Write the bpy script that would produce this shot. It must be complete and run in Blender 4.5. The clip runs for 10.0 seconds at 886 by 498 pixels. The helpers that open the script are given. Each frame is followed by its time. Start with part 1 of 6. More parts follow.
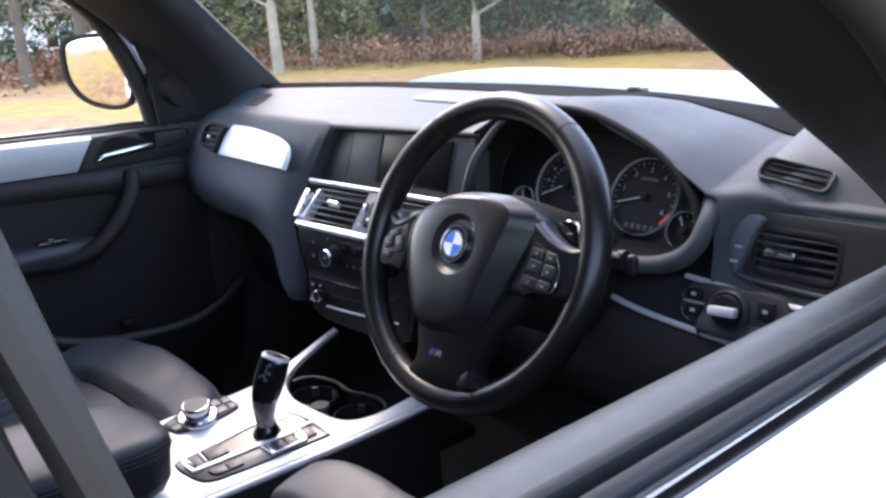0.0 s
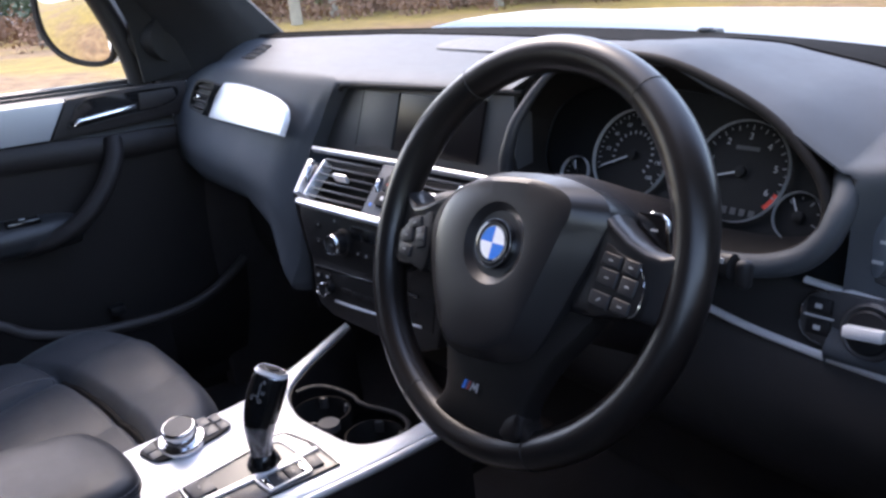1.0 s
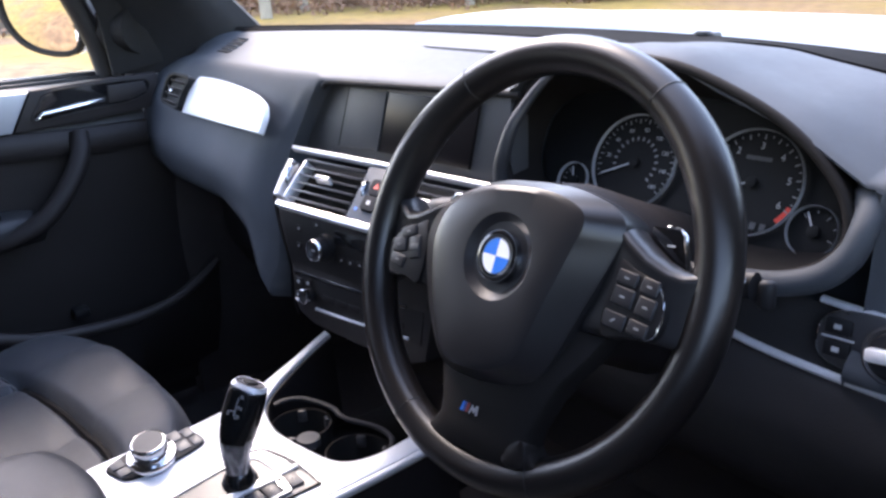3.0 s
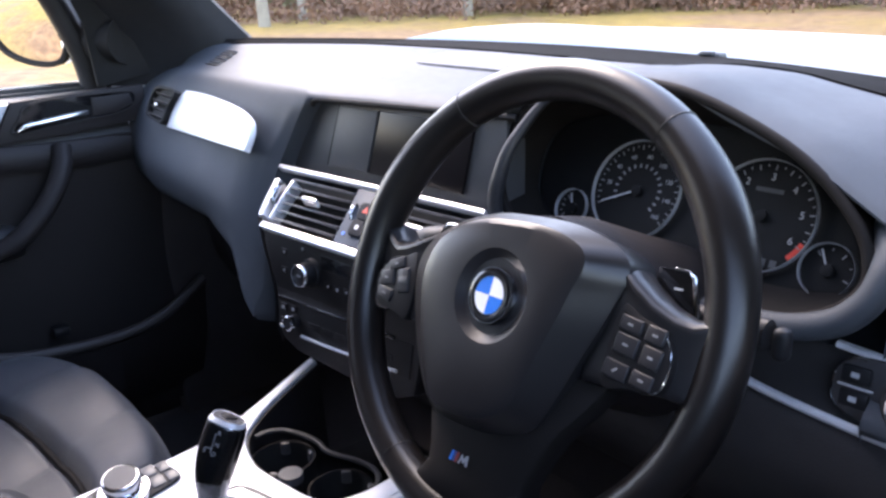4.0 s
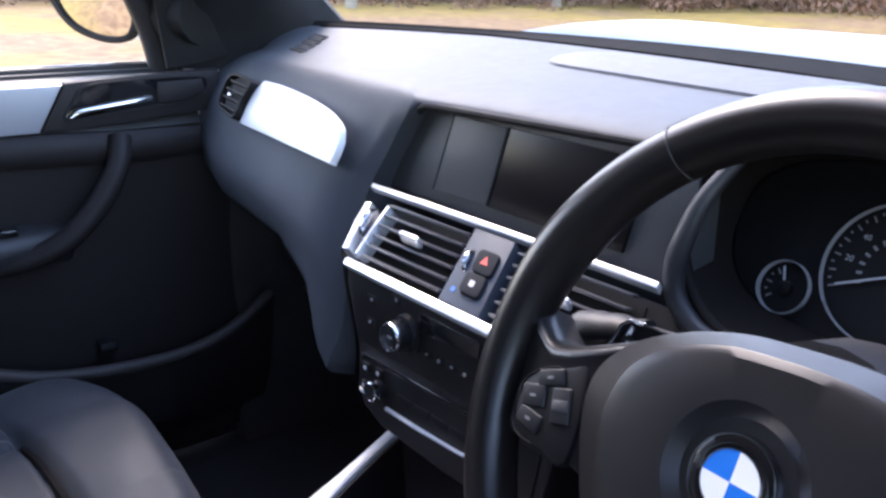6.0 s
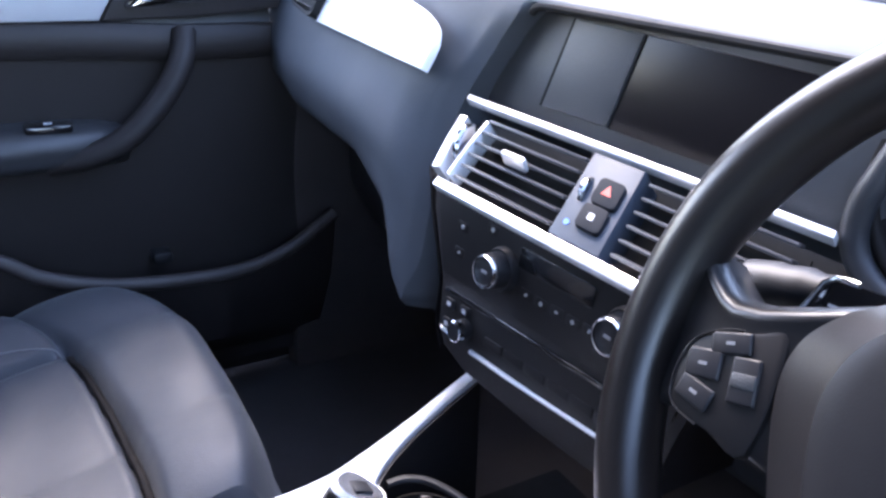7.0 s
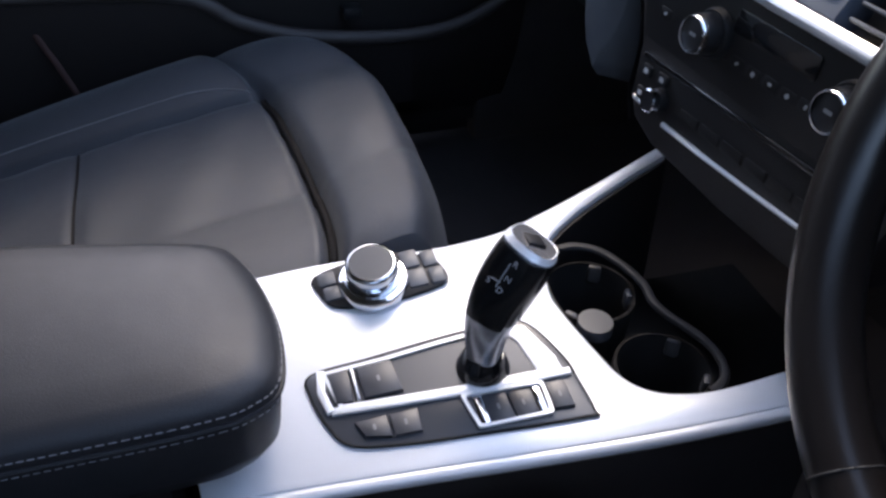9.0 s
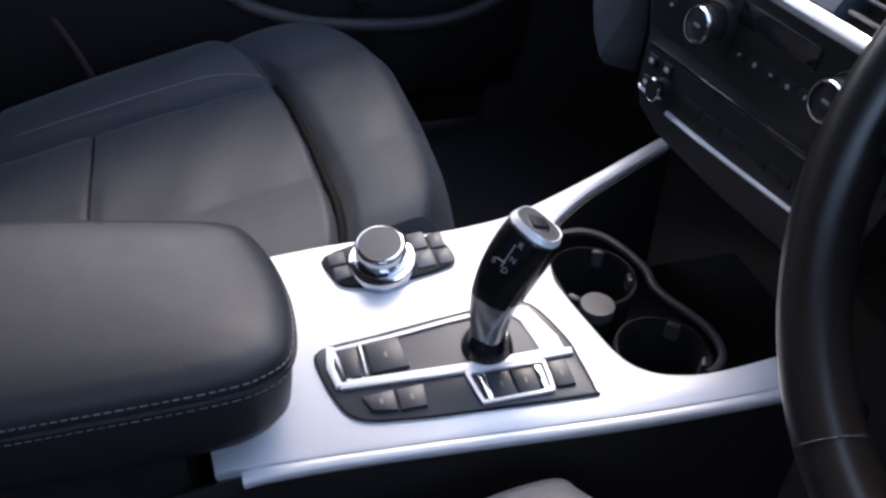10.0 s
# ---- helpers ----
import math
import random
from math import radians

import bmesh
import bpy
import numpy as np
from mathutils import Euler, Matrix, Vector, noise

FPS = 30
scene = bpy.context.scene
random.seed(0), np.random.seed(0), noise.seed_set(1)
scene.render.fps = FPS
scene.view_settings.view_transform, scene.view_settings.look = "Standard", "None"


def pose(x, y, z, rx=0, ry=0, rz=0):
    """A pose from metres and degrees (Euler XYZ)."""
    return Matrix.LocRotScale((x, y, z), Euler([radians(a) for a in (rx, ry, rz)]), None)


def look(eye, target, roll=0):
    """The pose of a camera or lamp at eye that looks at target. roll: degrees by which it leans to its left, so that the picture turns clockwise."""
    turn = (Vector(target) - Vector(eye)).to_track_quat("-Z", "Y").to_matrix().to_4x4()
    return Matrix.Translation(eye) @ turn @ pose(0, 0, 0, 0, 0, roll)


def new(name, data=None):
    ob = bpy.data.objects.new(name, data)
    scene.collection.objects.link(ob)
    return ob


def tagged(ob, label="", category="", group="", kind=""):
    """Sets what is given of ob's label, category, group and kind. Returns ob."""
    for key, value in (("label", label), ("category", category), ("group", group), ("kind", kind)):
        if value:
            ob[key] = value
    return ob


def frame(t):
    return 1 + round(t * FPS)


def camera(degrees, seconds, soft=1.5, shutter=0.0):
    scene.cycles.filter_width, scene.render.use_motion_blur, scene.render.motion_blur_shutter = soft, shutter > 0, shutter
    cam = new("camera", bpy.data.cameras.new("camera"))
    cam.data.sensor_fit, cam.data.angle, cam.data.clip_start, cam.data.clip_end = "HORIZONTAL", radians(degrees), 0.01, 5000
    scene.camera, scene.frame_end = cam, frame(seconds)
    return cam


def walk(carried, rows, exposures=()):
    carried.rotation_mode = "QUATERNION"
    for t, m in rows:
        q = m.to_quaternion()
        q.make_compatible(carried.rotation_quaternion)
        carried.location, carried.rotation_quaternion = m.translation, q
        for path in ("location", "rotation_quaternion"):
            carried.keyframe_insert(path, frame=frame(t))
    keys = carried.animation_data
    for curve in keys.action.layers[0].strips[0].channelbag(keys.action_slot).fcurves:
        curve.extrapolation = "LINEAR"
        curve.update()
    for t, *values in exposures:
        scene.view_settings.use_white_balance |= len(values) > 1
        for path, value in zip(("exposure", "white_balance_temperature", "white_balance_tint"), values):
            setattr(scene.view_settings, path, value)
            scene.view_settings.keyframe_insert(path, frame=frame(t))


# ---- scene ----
cam = camera(56.8, 10.0, soft=2.7)
PATH = [
    (0, (1.0747, -0.5943, 1.2775), (-0.4147, 0.6309, 0.7479), -2.77),
    (0.5, (0.9473, -0.4846, 1.2566), (-0.5327, 0.7260, 0.6700), -3.38),
    (1, (0.8790, -0.4451, 1.2556), (-0.6233, 0.7096, 0.6156), -4.08),
    (1.5, (0.8404, -0.4426, 1.2557), (-0.6190, 0.7556, 0.5965), -4.30),
    (2, (0.8369, -0.4465, 1.2535), (-0.6231, 0.7475, 0.5881), -3.65),
    (2.5, (0.8318, -0.4451, 1.2523), (-0.6231, 0.7567, 0.5899), -3.15),
    (4, (0.7869, -0.3971, 1.2578), (-0.6611, 0.8315, 0.6303), -1.76),
    (4.5, (0.7500, -0.3787, 1.2619), (-0.6956, 0.8428, 0.6151), -1.98),
    (5, (0.6833, -0.3391, 1.2647), (-0.8025, 0.8286, 0.6097), -1.54),
    (6.5, (0.4931, -0.2755, 1.2253), (-1.0729, 0.7676, 0.5473), 1.97),
    (7, (0.4432, -0.2714, 1.2008), (-1.1060, 0.7016, 0.3925), 3.73),
    (7.5, (0.4217, -0.2700, 1.1870), (-1.1369, 0.6179, 0.3023), 4.09),
    (8, (0.4210, -0.2712, 1.1822), (-1.1139, 0.4821, 0.1446), 2.99),
    (8.5, (0.4283, -0.2777, 1.1726), (-1.0748, 0.3386, 0.0060), 2.84),
    (9, (0.4375, -0.2767, 1.1625), (-1.0360, 0.2378, -0.0881), 3.18),
    (9.5, (0.4482, -0.2807, 1.1687), (-1.0219, 0.2209, -0.0911), 3.59),
    (10, (0.4560, -0.2834, 1.1684), (-1.0089, 0.2133, -0.0994), 3.79),
]
SUN, SUN_UP, SUN_ROUND, SKY = 0.35, 50.0, -75.0, 0.15
EXPOSURES = [(0, 3.2, 7250, 20), (0.6, 2.95, 7250, 20), (1.5, 3.34, 7300, 20), (2.5, 3.44, 7250, 20), (5, 3.42, 7200, 21), (6.5, 3.32, 6700, 20), (7, 4.18, 6600, 20), (7.5, 4.38, 6500, 20), (8.1, 4.18, 6650, 18), (8.6, 3.2, 7000, 16), (9, 3.02, 7200, 15), (10, 3.02, 7200, 15)]
walk(cam, [(t, look(eye, target, roll)) for t, eye, target, roll in PATH], EXPOSURES)

# ---- light: a bright, hazy winter sky and a soft sun ----
world = bpy.data.worlds.new("sky")
scene.world = world
world.use_nodes = True
wn = world.node_tree.nodes
sky = wn.new("ShaderNodeTexSky")
sky.sky_type = 'NISHITA'
sky.sun_disc = False
sky.sun_elevation = radians(SUN_UP)
sky.sun_rotation = radians(SUN_ROUND)
sky.air_density, sky.dust_density, sky.ozone_density = 1.0, 1.2, 1.0
wn["Background"].inputs[1].default_value = SKY
world.node_tree.links.new(sky.outputs[0], wn["Background"].inputs[0])
sun = new("sun", bpy.data.lights.new("sun", 'SUN'))
sun.data.energy, sun.data.angle, sun.data.color = SUN, radians(25), (1.0, 0.96, 0.91)
sun_way = Vector((math.sin(radians(SUN_ROUND)) * math.cos(radians(SUN_UP)),
                  math.cos(radians(SUN_ROUND)) * math.cos(radians(SUN_UP)), math.sin(radians(SUN_UP))))
sun.matrix_world = look((0, 0, 30), Vector((0, 0, 30)) - sun_way)


# ---- materials ----
def material(name, colour, rough, metal=0.0, grain=0.0, grain_size=900.0, vary=0.15, vary_size=9.0, wear=0.08,
             wear_size=60.0, coat=0.0, spec=0.5, each=0.0, sheen=0.0, weave=False):
    """A principled surface with colour and gloss that vary at two scales, and a fine relief."""
    m = bpy.data.materials.new(name)
    m.use_nodes = True
    nt = m.node_tree
    b = nt.nodes["Principled BSDF"]
    link = nt.links.new
    geo = nt.nodes.new("ShaderNodeTexCoord")
    big = nt.nodes.new("ShaderNodeTexNoise")
    big.inputs["Scale"].default_value, big.inputs["Detail"].default_value = vary_size, 5
    link(geo.outputs["Object"], big.inputs["Vector"])
    mix = nt.nodes.new("ShaderNodeMix")
    mix.data_type = 'RGBA'
    lo, hi = [c * (1 - vary) for c in colour], [min(1, c * (1 + vary)) for c in colour]
    mix.inputs[6].default_value, mix.inputs[7].default_value = (*lo, 1), (*hi, 1)
    link(big.outputs["Fac"], mix.inputs[0])
    last = mix.outputs[2]
    if each:
        info = nt.nodes.new("ShaderNodeObjectInfo")
        hsv = nt.nodes.new("ShaderNodeHueSaturation")
        ramp = nt.nodes.new("ShaderNodeMapRange")
        ramp.inputs[3].default_value, ramp.inputs[4].default_value = 1 - each, 1 + each
        link(info.outputs["Random"], ramp.inputs[0])
        link(ramp.outputs[0], hsv.inputs["Value"])
        link(last, hsv.inputs["Color"])
        last = hsv.outputs[0]
    link(last, b.inputs["Base Color"])
    fine = nt.nodes.new("ShaderNodeTexNoise")
    fine.inputs["Scale"].default_value, fine.inputs["Detail"].default_value = wear_size, 4
    link(geo.outputs["Object"], fine.inputs["Vector"])
    rr = nt.nodes.new("ShaderNodeMapRange")
    rr.inputs[3].default_value, rr.inputs[4].default_value = max(0.02, rough - wear), min(1, rough + wear)
    link(fine.outputs["Fac"], rr.inputs[0])
    link(rr.outputs[0], b.inputs["Roughness"])
    b.inputs["Metallic"].default_value = metal
    b.inputs["Specular IOR Level"].default_value = spec
    b.inputs["Coat Weight"].default_value = coat
    b.inputs["Coat Roughness"].default_value = 0.05
    if sheen:
        b.inputs["Sheen Weight"].default_value, b.inputs["Sheen Roughness"].default_value = sheen, 0.5
    if grain:
        tex = nt.nodes.new("ShaderNodeTexVoronoi" if not weave else "ShaderNodeTexNoise")
        tex.inputs["Scale"].default_value = grain_size
        link(geo.outputs["Object"], tex.inputs["Vector"])
        bump = nt.nodes.new("ShaderNodeBump")
        bump.inputs["Strength"].default_value, bump.inputs["Distance"].default_value = grain, 0.001
        link(tex.outputs[0], bump.inputs["Height"])
        link(bump.outputs[0], b.inputs["Normal"])
    return m


def glass(name, tint, gloss=0.03):
    """A thin pane: clear but for a grazing gloss."""
    m = bpy.data.materials.new(name)
    m.use_nodes = True
    nt = m.node_tree
    nt.nodes.remove(nt.nodes["Principled BSDF"])
    clear, shine, mix, lw, power, scale = (nt.nodes.new(k) for k in ("ShaderNodeBsdfTransparent", "ShaderNodeBsdfGlossy", "ShaderNodeMixShader", "ShaderNodeLayerWeight", "ShaderNodeMath", "ShaderNodeMath"))
    clear.inputs[0].default_value = (*tint, 1)
    shine.inputs["Roughness"].default_value = 0.01
    lw.inputs[0].default_value = 0.5
    power.operation, power.inputs[1].default_value = 'POWER', 5.0
    scale.operation, scale.inputs[1].default_value, scale.inputs[2].default_value = 'MULTIPLY_ADD', 0.6, gloss
    nt.links.new(lw.outputs["Facing"], power.inputs[0])
    nt.links.new(power.outputs[0], scale.inputs[0])
    nt.links.new(scale.outputs[0], mix.inputs[0])
    nt.links.new(clear.outputs[0], mix.inputs[1])
    nt.links.new(shine.outputs[0], mix.inputs[2])
    nt.links.new(mix.outputs[0], nt.nodes["Material Output"].inputs[0])
    return m


DASH = material("dash_plastic", (0.062, 0.069, 0.078), 0.58, grain=0.18, grain_size=900, wear=0.06, spec=0.22)
DARK = material("dark_plastic", (0.0240, 0.0210, 0.0212), 0.5, grain=0.25, grain_size=800, wear=0.06, spec=0.25)
MATT = material("matt_black", (0.014, 0.0135, 0.0133), 0.75, wear=0.08, spec=0.2)
LEATHER = material("seat_leather", (0.0345, 0.0395, 0.0490), 0.52, grain=0.24, grain_size=900, vary=0.14, wear=0.09, sheen=0.15, spec=0.55)
WHEELSKIN = material("wheel_leather", (0.0098, 0.0082, 0.0080), 0.30, spec=0.45, grain=0.08, grain_size=1300, wear=0.015, vary=0.08)
PAD = material("airbag_plastic", (0.0145, 0.0136, 0.0148), 0.33, grain=0.04, grain_size=1100, wear=0.05, spec=0.45)
STITCH = material("grey_thread", (0.22, 0.22, 0.23), 0.8)
SILVER = material("satin_silver", (0.84, 0.85, 0.87), 0.36, metal=0.25, vary=0.03, wear=0.05, vary_size=30)
CHROME = material("chrome", (0.82, 0.83, 0.85), 0.1, metal=1.0, vary=0.03, wear=0.03)
STEEL = material("dark_chrome", (0.35, 0.36, 0.38), 0.16, metal=1.0, vary=0.1)
LEVERFACE = material("lever_face_black", (0.007, 0.007, 0.0075), 0.22, wear=0.03, spec=0.3)
PIANO = material("gloss_black", (0.008, 0.008, 0.009), 0.08, wear=0.04, coat=0.4)
BUTTON = material("button_rubber", (0.015, 0.0150, 0.0168), 0.48, wear=0.05, spec=0.28)
CHEEK = material("pale_cheek_plastic", (0.105, 0.120, 0.138), 0.45, wear=0.05)
SCREENEDGE = material("screen_edge_black", (0.0045, 0.0042, 0.0042), 0.85, spec=0.05)
HAZARDKEY = material("hazard_key_black", (0.018, 0.020, 0.024), 0.75, spec=0.12)
WHEELKEY = material("wheel_key_black", (0.021, 0.020, 0.022), 0.42, wear=0.05, spec=0.35)
SCREEN = material("display_glass", (0.010, 0.008, 0.0085), 0.3, wear=0.05, spec=0.12)
GREYPANEL = material("grey_panel", (0.055, 0.056, 0.058), 0.5, grain=0.2, wear=0.05)
PAINT = material("white_paint", (0.88, 0.885, 0.89), 0.3, coat=0.05, spec=0.3, vary=0.02, wear=0.04)
CHROMESATIN = material("satin_chrome", (0.80, 0.81, 0.83), 0.30, metal=0.55, vary=0.03, wear=0.05)
STEELBRIGHT = material("polished_steel", (0.62, 0.63, 0.65), 0.12, metal=1.0, vary=0.05)
PANELBLACK = material("satin_black", (0.0125, 0.0115, 0.0120), 0.45, wear=0.05, spec=0.25)
BLUEGREY = material("bluegrey_plastic", (0.052, 0.064, 0.082), 0.50, wear=0.05, spec=0.30)
PLATE = material("lever_plate_grey", (0.050, 0.054, 0.063), 0.30, wear=0.05)
CONSOLEKEY = material("console_key_grey", (0.040, 0.042, 0.050), 0.38, wear=0.05)
MENUKEY = material("menu_key_grey", (0.062, 0.066, 0.076), 0.34, wear=0.05)
POCKETLIP = material("pocket_lip_plastic", (0.050, 0.043, 0.042), 0.5, grain=0.2, grain_size=800)
SEAM = material("leather_seam", (0.035, 0.034, 0.034), 0.6)
LEVERSILVER = material("lever_silver", (0.30, 0.30, 0.31), 0.24, metal=0.75, vary=0.05)
# shaded copy of the satin silver, darker where the door trim gets less light
SILVERSHADE = material("satin_silver_shaded", (0.42, 0.43, 0.45), 0.42, metal=0.3, vary=0.05)
DOORDARK = material("door_lining_plastic", (0.023, 0.0195, 0.0195), 0.55, grain=0.25, grain_size=800, wear=0.06, spec=0.3)
ARMSKIN = material("armrest_leather", (0.0205, 0.0210, 0.0240), 0.5, grain=0.14, grain_size=1100, vary=0.12, wear=0.08)
CUPFLOOR = material("cup_floor_grey", (0.060, 0.062, 0.070), 0.40)
DIALFACE = material("dial_black", (0.006, 0.006, 0.0065), 0.6, spec=0.2)
SPEAKER = material("speaker_cloth", (0.05, 0.053, 0.059), 0.6, grain=0.5, grain_size=600, weave=True)
KNEE = material("knee_plastic", (0.036, 0.033, 0.033), 0.6, grain=0.25, grain_size=800, spec=0.3)
KNOBCAP = material("knob_cap_grey", (0.055, 0.058, 0.066), 0.42)
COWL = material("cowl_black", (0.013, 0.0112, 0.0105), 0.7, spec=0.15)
RINGGREY = material("dial_ring_grey", (0.34, 0.345, 0.355), 0.4)
RUBBER = material("rubber_seal", (0.018, 0.0165, 0.0165), 0.62, vary=0.25)
DASHDARK = material("pillar_cloth", (0.012, 0.0125, 0.014), 0.8, grain=0.3, grain_size=900, weave=True)
VENTGREY = material("vent_slat_grey", (0.06, 0.058, 0.06), 0.4)
SILL = material("door_top_plastic", (0.032, 0.033, 0.036), 0.45, grain=0.08, grain_size=800)
CARPET = material("carpet", (0.052, 0.044, 0.044), 0.95, grain=0.8, grain_size=900, vary=0.3, weave=True)
HEADLINER = material("headliner_cloth", (0.10, 0.10, 0.10), 0.95, grain=0.3, grain_size=700, weave=True)
MIRROR = material("mirror_glass", (0.92, 0.93, 0.93), 0.02, metal=1.0, vary=0.0, wear=0.01)
PRINT = material("white_print", (0.50, 0.51, 0.52), 0.6)
PRINTSOFT = material("soft_white_print", (0.34, 0.345, 0.35), 0.6)
PRINTDIM = material("grey_print", (0.22, 0.22, 0.225), 0.6)
RED = material("red_print", (0.65, 0.05, 0.03), 0.5)
BLUE = material("blue_print", (0.02, 0.16, 0.6), 0.4)
MBLUE = material("dull_blue", (0.03, 0.06, 0.20), 0.5)
MRED = material("dull_red", (0.25, 0.04, 0.04), 0.5)
BADGEBLUE = material("badge_blue", (0.0, 0.17, 0.66), 0.4)
BADGEWHITE = material("badge_white", (0.85, 0.86, 0.88), 0.35, coat=0.1)
BELT = material("belt_webbing", (0.048, 0.021, 0.018), 0.7, grain=0.4, grain_size=1200, weave=True)
CLEAR = glass("window_glass", (0.93, 0.95, 0.94))
# assumed tint for the unseen rear panes, cuts light from behind
DIMGLASS = glass("cabin_dimming_glass", (0.45, 0.45, 0.455))


# ---- building helpers ----
def thing(name, label, category, base=(0, 0, 0), group="", kind=""):
    ob = new(name)
    ob.location = base
    ob.empty_display_size = 0.05
    return tagged(ob, label, category, group, kind)


def part(name, bm, mat, parent=None, label="", sharp=38):
    """Links a bmesh, in world metres, as one mesh under a thing or a part."""
    bmesh.ops.recalc_face_normals(bm, faces=bm.faces)
    me = bpy.data.meshes.new(name)
    bm.to_mesh(me)
    bm.free()
    me.materials.append(mat)
    me.polygons.foreach_set("use_smooth", [True] * len(me.polygons))
    me.set_sharp_from_angle(angle=radians(sharp))
    ob = new(name, me)
    if parent:
        ob.parent = parent
        if not parent.parent:
            ob.matrix_parent_inverse = Matrix.Translation(-parent.location)
    return tagged(ob, label)


def spline(pts, n=8, closed=False):
    """A smooth line through a few points."""
    p = [Vector(q) for q in pts]
    out, count = [], len(p)
    for i in range(count if closed else count - 1):
        a, b = p[i], p[(i + 1) % count]
        before = p[i - 1] if (i or closed) else a * 2 - b
        after = p[(i + 2) % count] if (closed or i + 2 < count) else b * 2 - a
        for k in range(n):
            t = k / n
            out.append(0.5 * (2 * a + (b - before) * t + (2 * before - 5 * a + 4 * b - after) * t * t
                              + (3 * a - before - 3 * b + after) * t ** 3))
    if not closed:
        out.append(p[-1].copy())
    return out


def loft(rows, closed=False, caps=False):
    """A skin over rows of points of equal number; closed: each row is a loop."""
    bm = bmesh.new()
    vs = [[bm.verts.new(p) for p in row] for row in rows]
    for a, b in zip(vs, vs[1:]):
        n = len(a)
        for i in range(n if closed else n - 1):
            j = (i + 1) % n
            try:
                bm.faces.new((a[i], a[j], b[j], b[i]))
            except ValueError:
                pass
    if caps:
        for row in (vs[0], vs[-1]):
            try:
                bm.faces.new(row)
            except ValueError:
                pass
    bmesh.ops.remove_doubles(bm, verts=bm.verts, dist=1e-5)
    return bm


def thicken(bm, depth):
    """Gives a skin a thickness."""
    bmesh.ops.recalc_face_normals(bm, faces=bm.faces)
    bmesh.ops.solidify(bm, geom=bm.faces[:], thickness=depth)
    return bm


def box(c, s, r=0.003, m=None, seg=2):
    """A box with rounded edges, of size s round c; m turns it about its centre."""
    bm = bmesh.new()
    bmesh.ops.create_cube(bm, size=1)
    bmesh.ops.scale(bm, vec=s, verts=bm.verts)
    r = min(r, 0.45 * min(s))
    if r > 0:
        bmesh.ops.bevel(bm, geom=bm.edges[:], offset=r, segments=seg, profile=0.5, affect='EDGES')
    bm.transform(Matrix.Translation(c) @ (m.to_4x4() if m else Matrix()))
    return bm


def placed(bm, m):
    bm.transform(m)
    return bm


def slab(outline, thick, m=None, r=0.0015, lift=0.0):
    """A plate from an outline in its own plane, its top at lift, with softened edges."""
    bm = bmesh.new()
    face = bm.faces.new([bm.verts.new((p[0], p[1], lift - thick)) for p in outline])
    up = bmesh.ops.extrude_face_region(bm, geom=[face])
    bmesh.ops.translate(bm, vec=(0, 0, thick), verts=[g for g in up["geom"] if isinstance(g, bmesh.types.BMVert)])
    bmesh.ops.recalc_face_normals(bm, faces=bm.faces)
    if r:
        rim = [e for e in bm.edges if e.verts[0].co.z > lift - 1e-6 and e.verts[1].co.z > lift - 1e-6]
        bmesh.ops.bevel(bm, geom=rim, offset=min(r, thick * 0.9), segments=2, profile=0.5, affect='EDGES')
    if m:
        bm.transform(m)
    return bm


def ring(outer, inner, thick, m=None, lift=0.0):
    """A flat frame between two outlines of equal number."""
    rows = [[(p[0], p[1], lift - thick) for p in outer], [(p[0], p[1], lift - 0.0004) for p in outer],
            [(p[0] * 0.9 + q[0] * 0.1, p[1] * 0.9 + q[1] * 0.1, lift) for p, q in zip(outer, inner)],
            [(p[0] * 0.1 + q[0] * 0.9, p[1] * 0.1 + q[1] * 0.9, lift) for p, q in zip(outer, inner)],
            [(p[0], p[1], lift - 0.0004) for p in inner], [(p[0], p[1], lift - thick) for p in inner]]
    bm = loft(rows, closed=True)
    if m:
        bm.transform(m)
    return bm


def lathe(profile, m=None, seg=40, caps=True):
    """A turned shape from pairs of radius and height."""
    rows = [[(r * math.cos(2 * math.pi * k / seg), r * math.sin(2 * math.pi * k / seg), h) for k in range(seg)] for r, h in profile]
    bm = loft(rows, closed=True, caps=caps)
    if m:
        bm.transform(m)
    return bm


def tube(path, radius, seg=12, closed=False, flat=1.0, up=(0, 0, 1)):
    """A round or flattened bar along a line; radius: one number or one for each point."""
    p = [Vector(q) for q in path]
    rad = radius if isinstance(radius, (list, tuple)) else [radius] * len(p)
    rows = []
    for i, q in enumerate(p):
        a = p[i - 1] if (i or closed) else q
        b = p[(i + 1) % len(p)] if (closed or i + 1 < len(p)) else q
        way = (b - a).normalized()
        side = way.cross(Vector(up))
        side = side.normalized() if side.length > 1e-4 else Vector((1, 0, 0))
        top = side.cross(way).normalized()
        rows.append([q + rad[i] * (math.cos(2 * math.pi * k / seg) * side + flat * math.sin(2 * math.pi * k / seg) * top) for k in range(seg)])
    if closed:
        rows.append(rows[0])
    return loft(rows, closed=True, caps=not closed)


def joined(*bms):
    """Several bmeshes in one, for pieces of one part."""
    out = bmesh.new()
    for bm in bms:
        me = bpy.data.meshes.new("piece")
        bm.to_mesh(me)
        bm.free()
        out.from_mesh(me)
        bpy.data.meshes.remove(me)
    return out


def rounded(w, h, r, n=5):
    """The outline of a rectangle w by h round the origin, with round corners."""
    out = []
    for cx, cy, a0 in ((w / 2 - r, h / 2 - r, 0), (-w / 2 + r, h / 2 - r, 90), (-w / 2 + r, -h / 2 + r, 180), (w / 2 - r, -h / 2 + r, 270)):
        for k in range(n + 1):
            a = radians(a0 + 90 * k / n)
            out.append((cx + r * math.cos(a), cy + r * math.sin(a)))
    return out


